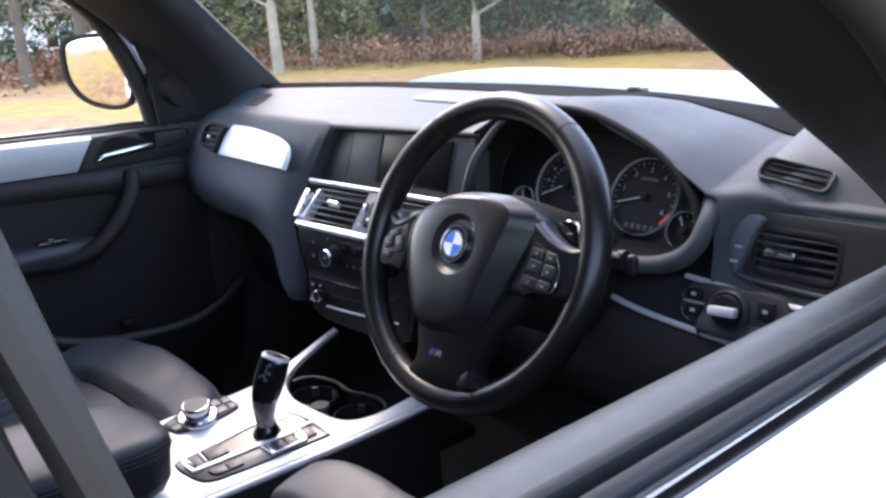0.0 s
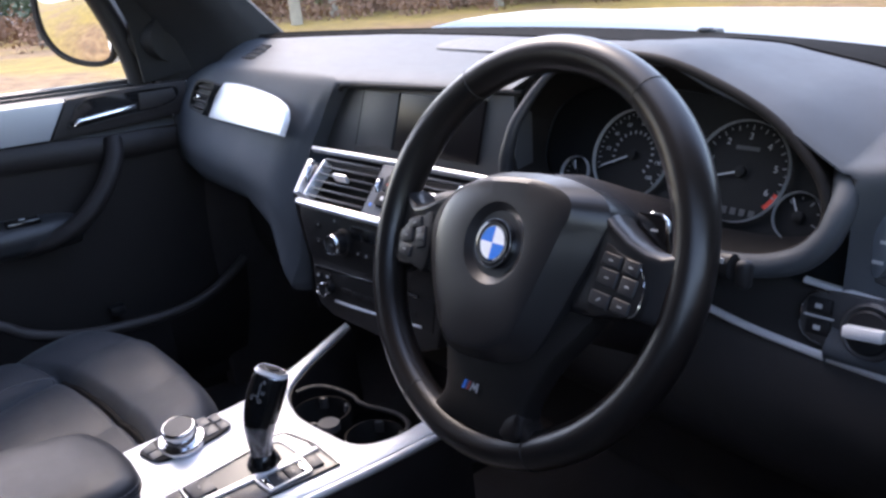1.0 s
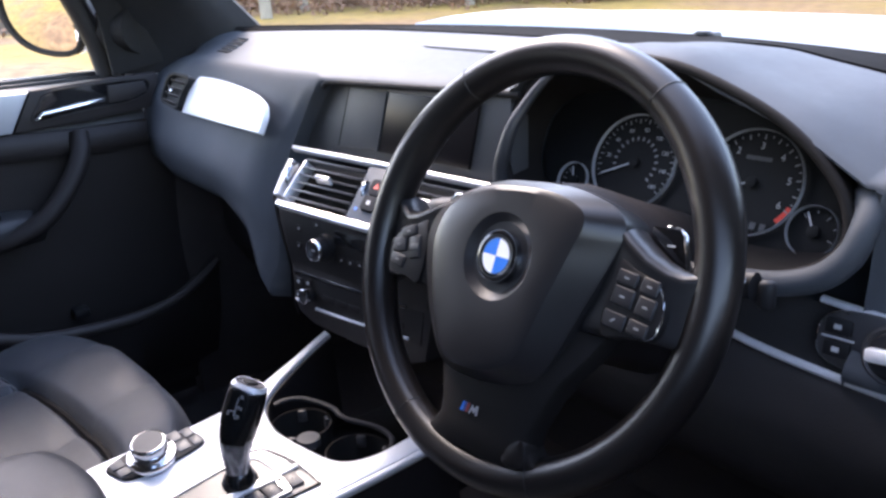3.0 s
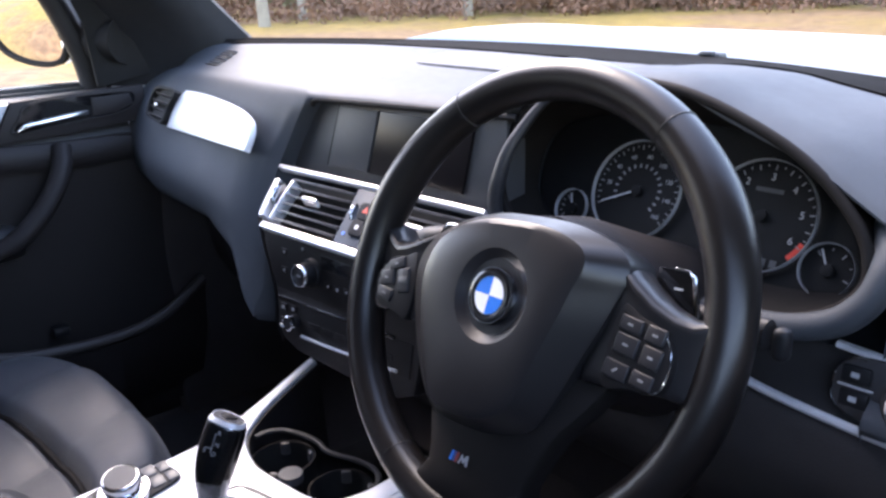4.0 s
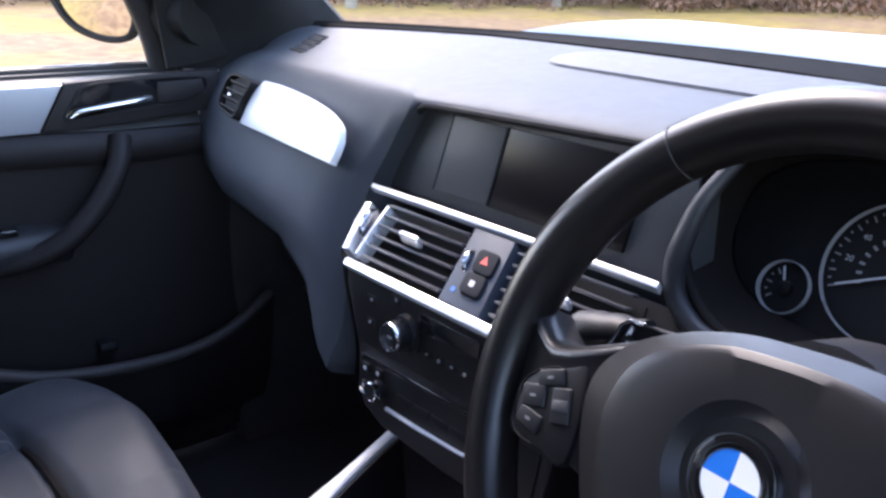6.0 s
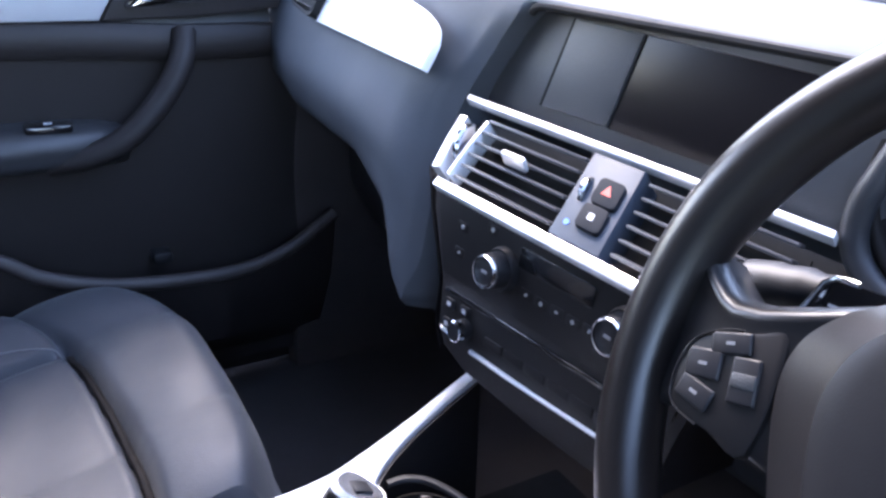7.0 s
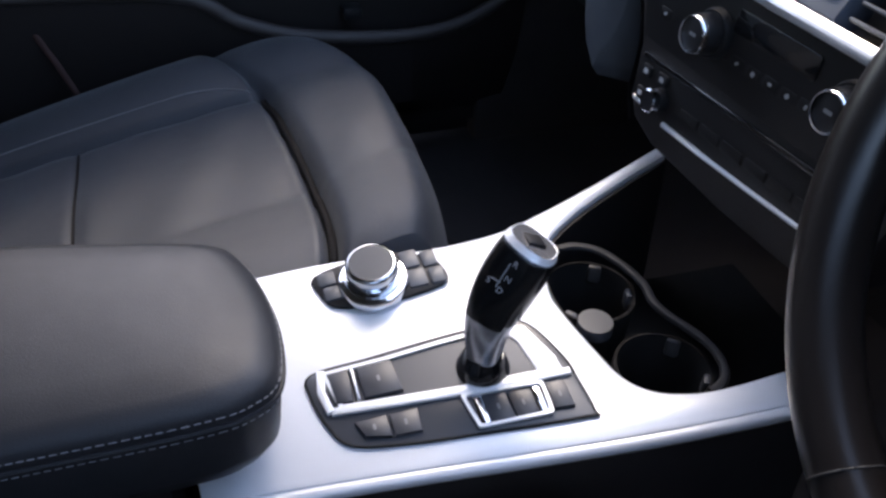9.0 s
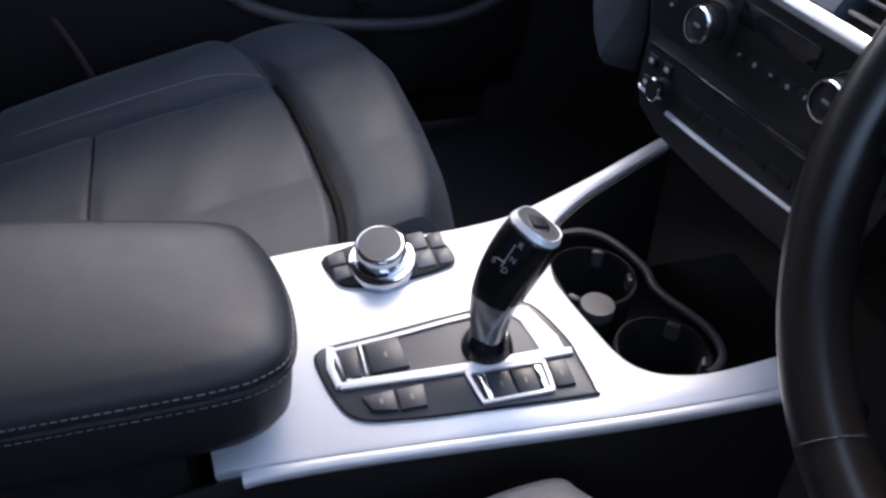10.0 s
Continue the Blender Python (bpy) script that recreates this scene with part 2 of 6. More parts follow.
def circle(r, n=48, cx=0.0, cy=0.0):
    return [(cx + r * math.cos(2 * math.pi * k / n), cy + r * math.sin(2 * math.pi * k / n)) for k in range(n)]


def plane_at(origin, right, up):
    """A pose whose x runs right and y up along a surface, and whose z stands out of it."""
    x = Vector(right).normalized()
    z = x.cross(Vector(up)).normalized()
    y = z.cross(x)
    return Matrix(((x.x, y.x, z.x, origin[0]), (x.y, y.y, z.y, origin[1]), (x.z, y.z, z.z, origin[2]), (0, 0, 0, 1)))


def writing(name, text, size, m, mat, parent, squash=1.0):
    """Letters of the built-in font as a thin mesh on a surface."""
    cu = bpy.data.curves.new(name, 'FONT')
    cu.body, cu.size, cu.align_x, cu.align_y, cu.extrude = text, size, 'CENTER', 'CENTER', 0.0001
    ob = bpy.data.objects.new(name, cu)
    me = bpy.data.meshes.new_from_object(ob)
    bpy.data.objects.remove(ob)
    bm = bmesh.new()
    bm.from_mesh(me)
    bpy.data.meshes.remove(me)
    bm.transform(m @ Matrix.Diagonal((squash, 1, 1, 1)))
    return part(name, bm, mat, parent)


# ---- the car's shell ----
def mirrored(p):
    return Vector((-p[0], p[1], p[2]))


car = thing("car", "white off-road car body with black inner pillars and a clear windscreen", "car", (0, 0, 0))


def screen_base(x):
    """The line where the windscreen meets the dashboard."""
    return Vector((x, 0.615 - 0.52 * x * x, 1.146 - 0.015 * x))


def bonnet():
    rows = []
    for k in range(15):
        x = -0.86 + 1.72 * k / 14
        side = (abs(x) / 0.86) ** 4
        y0 = 0.80 - 0.42 * x * x
        row = []
        for s in range(12):
            f = s / 11
            y = y0 + (1.75 - y0) * f
            z = 1.150 - 0.012 * x + 0.02 * math.sin(f * 2.2) - 0.17 * f * f - 0.10 * side + 0.012 * math.exp(-((abs(x) - 0.5) / 0.08) ** 2)
            row.append((x, y, z))
        rows.append([(x, y0 - 0.004, row[0][2] - 0.05), (x, y0 - 0.003, row[0][2] - 0.008)] + row)
    return thicken(loft(rows), 0.02)


part("bonnet", bonnet(), PAINT, car, "glossy white bonnet")


def scuttle():
    rows = []
    for k in range(21):
        x = -0.78 + 1.56 * k / 20
        b = screen_base(x)
        rows.append([b + Vector((0, 0.005, 0.002)), b + Vector((0, 0.02, -0.004)), b + Vector((0, 0.05, -0.030)), b + Vector((0, 0.10, -0.046)),
                     b + Vector((0, 0.15, -0.052)), b + Vector((0, 0.19, -0.060))])
    return thicken(loft(rows), 0.012)


part("scuttle_panel", scuttle(), COWL, car, "black plastic scuttle below the windscreen")
part("washer_nozzle", joined(box((0.162, 0.622, 1.144), (0.036, 0.022, 0.016), 0.004), box((0.162, 0.612, 1.151), (0.020, 0.010, 0.006), 0.002)), GREYPANEL, car)

# windscreen, from its base to the roof's front edge
rows = []
for k in range(17):
    x = -0.72 + 1.44 * k / 16
    b = screen_base(x)
    top = Vector((x * 0.74, -0.10 - 0.16 * (x / 0.72) ** 2, 1.585 - 0.03 * (x / 0.72) ** 2))
    rows.append([b.lerp(top, s / 8) + Vector((0, 0.02, 0.02)) * math.sin(math.pi * s / 8) for s in range(9)])
pane = part("windscreen", loft(rows), CLEAR, car, "clear laminated windscreen")
pane.visible_shadow = False


def pillar(flip):
    """The front pillar's inner lining, from the dashboard's end to the roof."""
    rows = []
    for k in range(13):
        f = k / 12
        z = 1.08 + 0.52 * f
        up = z - 1.152
        g = Vector((0.735 - 0.50 * up, 0.412 - 1.22 * up, z))
        r = Vector((0.842 - 0.30 * max(0, up) - 0.6 * max(0, up - 0.25) ** 1.5, 0.15 - 0.30 * max(0, up) - 1.7 * max(0, up - 0.06) ** 1.4, z))
        inner = g.lerp(r, 0.45) + Vector((-0.045, -0.02, -0.005)) if flip else Vector((0.70 - 0.53 * (z - 1.186), 0.123 - 1.25 * (z - 1.186), z))
        if not flip:
            r = Vector((0.842 - 0.30 * max(0, up), 0.075 - 0.3 * max(0, up) - 1.4 * max(0, up - 0.03) ** 1.2, z))
        loop = spline([g, g.lerp(inner, 0.55) + Vector((-0.014, 0.0, 0)), inner, r.lerp(inner, 0.3) + Vector((-0.004, 0, 0)), r], 4)
        loop += [r + Vector((0.025, 0.01, 0)), g + Vector((0.05, 0.03, 0.0))]
        rows.append([mirrored(p) if flip else p for p in loop])
    return loft(rows, closed=True, caps=True)


part("pillar_lining", pillar(True), DASHDARK, car, "dark grey front pillar lining")
part("pillar_lining", pillar(False), DASHDARK, car, "dark grey front pillar lining")

# roof with its lining, rear pillars and tail, which close the cabin
rows = []
for k in range(11):
    f = -1 + 0.2 * k
    rows.append([Vector((f * w, y - (0.14 * f * f if y > -0.2 else 0), z - 0.05 * abs(f) ** 3)) for y, w, z in
                 ((-0.10, 0.54, 1.59), (-0.35, 0.60, 1.635), (-0.9, 0.63, 1.655), (-1.6, 0.61, 1.635), (-2.1, 0.56, 1.59))])


def roof_skin(lift, spread, depth):
    """The roof in one skin."""
    bm = bmesh.new()
    grid = []
    for r in rows:
        line = spline([Vector((p.x * spread, p.y, p.z + lift)) for p in r], 5)
        grid.append([bm.verts.new(p) for p in line])
    for i, (a, c) in enumerate(zip(grid, grid[1:])):
        for k in range(len(a) - 1):
            bm.faces.new((a[k], a[k + 1], c[k + 1], c[k]))
    return thicken(bm, depth)


part("roof_lining", roof_skin(-0.035, 0.98, 0.004), HEADLINER, car, "pale grey cloth roof lining")
part("roof_skin", roof_skin(0.0, 1.05, 0.012), PAINT, car, "white roof skin")
for s in (-1, 1):
    rail = [(s * 0.60, -0.22, 1.54), (s * 0.66, -0.45, 1.57), (s * 0.68, -0.9, 1.59), (s * 0.67, -1.5, 1.57), (s * 0.66, -2.0, 1.50)]
    part("roof_rail", tube(spline(rail, 6), 0.045, seg=10), RUBBER, car)
    part("middle_pillar", joined(tube([(s * 0.885, -0.665, 0.35), (s * 0.885, -0.665, 1.08), (s * 0.68, -0.76, 1.58)], 0.075, seg=14, flat=0.55, up=(s, 0, 0))), MATT, car, "black middle pillar")
    part("rear_pillar", tube([(s * 0.84, -1.75, 0.9), (s * 0.80, -1.8, 1.1), (s * 0.62, -2.0, 1.55)], 0.10, seg=10), HEADLINER, car)
    part("rear_door", thicken(loft([[(s * 0.80, y, 0.42), (s * 0.82, y, 0.8), (s * 0.80, y, 1.08), (s * 0.86, y, 1.10), (s * 0.94, y, 0.98), (s * 0.94, y, 0.6), (s * 0.90, y, 0.42)] for y in (-0.72, -1.1, -1.5, -1.8)]), 0.008), PAINT, car)
    part("side_sill", box((s * 0.88, -0.5, 0.38), (0.10, 2.6, 0.12), 0.02), RUBBER, car)
# unseen rear panes, added dark to hold back light on the footwells and wheel
for s in (-1, 1):
    part("rear_side_window", thicken(loft([[(s * 0.825, y, 1.09), (s * 0.77, y - 0.01, 1.33), (s * 0.675, y - 0.03, 1.575)] for y in (-0.72, -1.1, -1.5, -1.95)]), 0.004), DIMGLASS, car, "unseen rear side window, tint added to dim the cabin")
part("rear_window", thicken(loft([[(x, -2.10, 1.18), (x * 0.9, -2.09, 1.38), (x * 0.78, -2.06, 1.585)] for x in (-0.76, -0.3, 0.3, 0.76)]), 0.004), DIMGLASS, car, "unseen rear window, tint added to dim the cabin")
part("tailgate", box((0, -2.1, 0.85), (1.7, 0.08, 0.7), 0.03), PAINT, car)
part("rear_bench", joined(box((0, -1.05, 0.62), (1.36, 0.5, 0.18), 0.05, seg=3), box((0, -1.38, 0.95), (1.36, 0.16, 0.62), 0.06, Euler((radians(-14), 0, 0)).to_matrix(), seg=3)), LEATHER, car, "black leather rear bench")
part("bulkhead", box((0, 0.62, 0.72), (1.60, 0.05, 0.78), 0.01), CARPET, car)
part("floor_pan", box((0, -0.7, 0.36), (1.66, 2.7, 0.04), 0.01), CARPET, car, "black carpeted floor")
for s in (-1, 1):
    part("footwell_side", box((s * 0.80, 0.42, 0.70), (0.05, 0.45, 0.70), 0.01), CARPET, car)
for sx, sy in ((-0.78, 1.25), (0.78, 1.25), (-0.78, -1.55), (0.78, -1.55)):
    wheel = part("road_wheel", lathe([(0.0, -0.11), (0.25, -0.11), (0.34, -0.10), (0.36, -0.06), (0.36, 0.06), (0.34, 0.10), (0.25, 0.11), (0.0, 0.10)], Matrix.Translation((sx, sy, 0.36)) @ pose(0, 0, 0, 0, 90, 0), 32), RUBBER, car)
part("front_body", joined(box((0, 1.30, 0.72), (1.7, 0.95, 0.50), 0.08, seg=3)), PAINT, car)


# ---- doors ----
def door_top(flip, y0, y1):
    """The upper edge of a door: inner lining, glass slot with its seals and the outer skin."""
    prof = [(0.770, 0.99), (0.790, 1.045), (0.806, 1.066), (0.825, 1.074), (0.850, 1.076)]
    out = []
    for y in y0, (y0 + y1) / 2, y1:
        row = spline([(x, y, z) for x, z in prof], 4)
        out.append([mirrored(p) if flip else p for p in row])
    return thicken(loft(out), 0.006)


def strip_along(x0, x1, z0, z1, y0, y1, flip, r=0.003):
    s = -1 if flip else 1
    return box((s * (x0 + x1) / 2, (y0 + y1) / 2, (z0 + z1) / 2), (x1 - x0, y1 - y0, z1 - z0), r)


def door_shell(flip, y0, y1):
    prof = [(0.908, 1.088), (0.925, 1.07), (0.945, 1.0), (0.952, 0.9), (0.945, 0.75), (0.94, 0.55), (0.90, 0.40)]
    rows = []
    for k in range(9):
        y = y0 + (y1 - y0) * k / 8
        rows.append([mirrored(p) if flip else p for p in spline([(x, y, z) for x, z in prof], 4)])
    return thicken(loft(rows), 0.006)


driver_door = thing("driver_door", "white driver's door with its window wound down and grey lining", "car door", (0.85, -0.2, 0.45))
passenger_door = thing("passenger_door", "passenger door with dark lining, silver trim and a grab handle", "car door", (-0.85, -0.2, 0.45))
for flip, door in ((False, driver_door), (True, passenger_door)):
    s = -1 if flip else 1
    part("upper_lining", door_top(flip, -0.66, 0.16), SILL, door, "grey grained door top")
    part("inner_seal", strip_along(0.852, 0.862, 1.05, 1.082, -0.66, 0.14, flip), RUBBER, door)
    part("outer_seal", strip_along(0.876, 0.888, 1.05, 1.088, -0.66, 0.14, flip, 0.004), RUBBER, door)
    part("seal_lip", strip_along(0.888, 0.894, 1.06, 1.084, -0.40, 0.12, flip, 0.002), GREYPANEL, door, "worn grey seal lip")
    part("waist_trim", strip_along(0.895, 0.908, 1.06, 1.089, -0.66, 0.18, flip, 0.004), PIANO, door)
    part("door_skin", door_shell(flip, -0.68, 0.62), PAINT, door, "glossy white door skin")
    front = spline([(s * 0.86, 0.135, 1.07), (s * 0.858, 0.115, 1.16), (s * 0.845, 0.06, 1.28), (s * 0.815, -0.02, 1.37), (s * 0.76, -0.22, 1.48), (s * 0.71, -0.48, 1.535)] if flip else
                   [(s * 0.86, 0.105, 1.07), (s * 0.858, 0.075, 1.16), (s * 0.848, 0.0, 1.245), (s * 0.825, -0.10, 1.315), (s * 0.76, -0.32, 1.43), (s * 0.71, -0.48, 1.50)], 6)
    part("window_frame", tube(front, 0.022, seg=10), RUBBER, door, "black window frame")
    part("frame_seal", tube([p + Vector((s * 0.012, 0.012, 0.018)) for p in front], 0.014, seg=8), SILL, door)
    part("frame_skin", tube([p + Vector((s * 0.03, 0.03, 0.035)) for p in front], 0.016, seg=8), PAINT, door)
    back = [(s * 0.882, -0.520, 1.06), (s * 0.882, -0.566, 1.24), (s * 0.80, -0.61, 1.40), (s * 0.72, -0.66, 1.52)]
    part("glass_run", tube(back, 0.0075, seg=8), RUBBER, door, "grey glass channel")
    part("rear_frame", tube([(p[0], p[1] - 0.035, p[2]) for p in back], 0.026, seg=8), MATT, door)
    part("lower_lining", thicken(loft([[(s * x, y, z) for x, z in ((0.772, 1.0), (0.785, 0.9), (0.79, 0.75), (0.785, 0.6), (0.80, 0.42))] for y in (-0.66, -0.3, 0.0, 0.3, 0.42)]), 0.01), DOORDARK, door, "black grained door lining")

# inner side of the passenger door
D = passenger_door
DM = plane_at((-0.752, 0, 0), (0, 1, 0), (0, 0, 1))
# same silver as the dash trim, its dimmer lighting put into the colour
part("trim_panel", slab([(-0.66, 1.009), (-0.085, 1.009), (-0.045, 1.077), (-0.66, 1.080)], 0.02, DM, 0.004), SILVERSHADE, D, "satin silver trim panel")
part("trim_end", slab([(-0.082, 1.008), (0.05, 1.012), (0.19, 1.024), (0.19, 1.086), (0.05, 1.083), (-0.042, 1.079)], 0.02, DM, 0.004, -0.002), DOORDARK, D, "dark end of the door trim")
part("lining_ledge", tube(spline([(-0.765, -0.6, 0.985), (-0.765, -0.2, 0.985), (-0.765, 0.05, 0.975), (-0.775, 0.2, 0.975)], 5), 0.016, seg=10, flat=1.6), DOORDARK, D)
cup_line = [(p.x, p.y) for p in spline([(-0.048, 1.024, 0), (-0.036, 1.050, 0), (-0.016, 1.0735, 0), (0.05, 1.0785, 0), (0.128, 1.0795, 0), (0.170, 1.0755, 0), (0.168, 1.052, 0), (0.134, 1.039, 0), (0.087, 1.035, 0), (0.02, 1.029, 0)], 4, True)]
handle_cup = part("handle_recess", ring(cup_line, [(p[0] * 0.96 + 0.0025, 1.053 + (p[1] - 1.053) * 0.90) for p in cup_line], 0.012, DM, 0.0015), DARK, D, "black handle recess")
part("recess_floor", slab([(p[0] * 0.98, 1.053 + (p[1] - 1.053) * 0.96) for p in cup_line], 0.002, DM, 0, -0.0012), PIANO, handle_cup)
part("door_handle", slab([(-0.048, 1.0265), (-0.030, 1.0405), (0.03, 1.0475), (0.080, 1.0520), (0.080, 1.0450), (0.03, 1.0395), (-0.02, 1.0315)], 0.008, DM, 0.003, 0.010), CHROME, handle_cup, "chrome door handle")
part("recess_cover", slab([(0.090, 1.0720), (0.160, 1.0735), (0.164, 1.0545), (0.132, 1.0425), (0.088, 1.0400)], 0.006, DM, 0.002, 0.003), DARK, handle_cup)
grab = spline([(-0.752, 0.025, 0.992), (-0.728, 0.012, 0.955), (-0.716, -0.022, 0.905), (-0.712, -0.072, 0.858), (-0.722, -0.12, 0.834), (-0.74, -0.17, 0.822)], 7)
part("grab_handle", tube(grab, 0.017, seg=12, flat=1.25, up=(1, 0, 0)), DOORDARK, D, "curved grab handle")
arm_rows = []
for y, k, dz in ((-0.64, 1.0, 0), (-0.45, 1.0, 0), (-0.30, 1.0, 0), (-0.20, 0.98, 0), (-0.14, 0.92, -0.001), (-0.10, 0.80, -0.004), (-0.075, 0.60, -0.010), (-0.06, 0.35, -0.018)):
    arm_rows.append(spline([(-0.79 + 0.012 * k, y, 0.874 + dz), (-0.79 + 0.05 * k, y, 0.874 + dz), (-0.79 + 0.074 * k, y, 0.868 + dz), (-0.79 + 0.085 * k, y, 0.854 + dz), (-0.79 + 0.084 * k, y, 0.838 + dz), (-0.79 + 0.07 * k, y, 0.818), (-0.79, y, 0.795)], 4))
part("armrest", thicken(loft(arm_rows), 0.006), SILL, D, "padded door armrest")
# no real hole: a black plate paints the shade inside the pocket
part("pocket_shade_plate", slab([(p.x, p.y) for p in spline([(-0.28, 0.03, 0), (-0.20, 0.068, 0), (-0.06, 0.070, 0), (0.08, 0.062, 0), (0.20, 0.048, 0), (0.24, 0.0, 0), (0.2, -0.10, 0), (0.0, -0.12, 0), (-0.2, -0.10, 0)], 4, True)], 0.01, plane_at((-0.783, 0, 0.69), (0, 1, 0), (0, 0, 1)) @ Matrix.Diagonal((1, 1, 1, 1)), 0.002), COWL, D, "black plate for the shade inside the door pocket")
switch = part("window_switch", box((-0.735, -0.166, 0.874), (0.028, 0.06, 0.012), 0.004), PIANO, D)
part("switch_mark", box((-0.735, -0.166, 0.8805), (0.006, 0.01, 0.0008), 0.0), PRINT, switch)
pocket = spline([(-0.70, -0.60, 0.735), (-0.70, -0.30, 0.722), (-0.70, -0.2, 0.672), (-0.70, -0.1, 0.642), (-0.70, 0.05, 0.632), (-0.705, 0.15, 0.65), (-0.715, 0.24, 0.70)], 6)
part("pocket_lip", tube(pocket, 0.011, seg=10), POCKETLIP, D, "worn dark grey pocket lip")
part("door_pocket", joined(thicken(loft([[(p.x, p.y, p.z) for p in pocket], [(p.x - 0.02, p.y, p.z - 0.12) for p in pocket], [(-0.79, p.y, 0.45) for p in pocket]]), 0.005)), DOORDARK, D, "dark door pocket")
part("pocket_catch", box((-0.76, -0.03, 0.652), (0.03, 0.03, 0.02), 0.006), BUTTON, D)
part("mirror_sail", thicken(loft([[(-0.815, 0.125, 1.085), (-0.80, 0.33, 1.12)], [(-0.815, 0.115, 1.20), (-0.79, 0.25, 1.22)], [(-0.80, 0.075, 1.30), (-0.77, 0.13, 1.31)]]), 0.012), MATT, D, "black mirror base cover")

# the door mirror
mirror = thing("door_mirror", "oval door mirror in a white shell on the passenger door", "mirror", (-0.88, 0.14, 1.12))
MM = plane_at((-0.975, 0.075, 1.206), (0.90, 0.44, -0.02), (0.03, -0.11, 1))
shape = [(p.x, p.y) for p in spline([(-0.098, 0.064, 0), (-0.014, 0.080, 0), (0.066, 0.074, 0), (0.091, 0.032, 0), (0.084, -0.016, 0), (0.060, -0.070, 0), (0.0, -0.081, 0), (-0.070, -0.066, 0), (-0.108, -0.030, 0), (-0.115, 0.015, 0)], 4, True)]
big = [(p[0] * 1.11, p[1] * 1.12) for p in shape]
shell_rows = [[MM @ Vector((p[0] * k, p[1] * k + dz, d)) for p in big] for k, d, dz in ((0.94, 0.002, 0), (1.0, -0.006, 0), (1.0, -0.03, 0), (0.93, -0.07, 0), (0.7, -0.105, 0), (0.3, -0.12, 0))]
part("mirror_shell", loft(shell_rows, closed=True, caps=True), PAINT, mirror, "white mirror shell")
part("mirror_rim", ring(big, shape, 0.012, MM, 0.010), MATT, mirror)
part("mirror_glass", slab(shape, 0.004, MM, 0.001, 0.007), MIRROR, mirror, "curved mirror glass")
part("mirror_foot", tube(spline([(-0.80, 0.19, 1.165), (-0.85, 0.165, 1.165), (-0.90, 0.15, 1.17), (-0.94, 0.14, 1.18)], 5), [0.055] * 6 + [0.050] * 5 + [0.045] * 5, seg=14, flat=0.85), MATT, mirror, "black mirror foot")


# ---- dashboard ----
dash = thing("dashboard", "dark grey grained dashboard with a silver trim panel", "dashboard", (0, 0.4, 0.75))


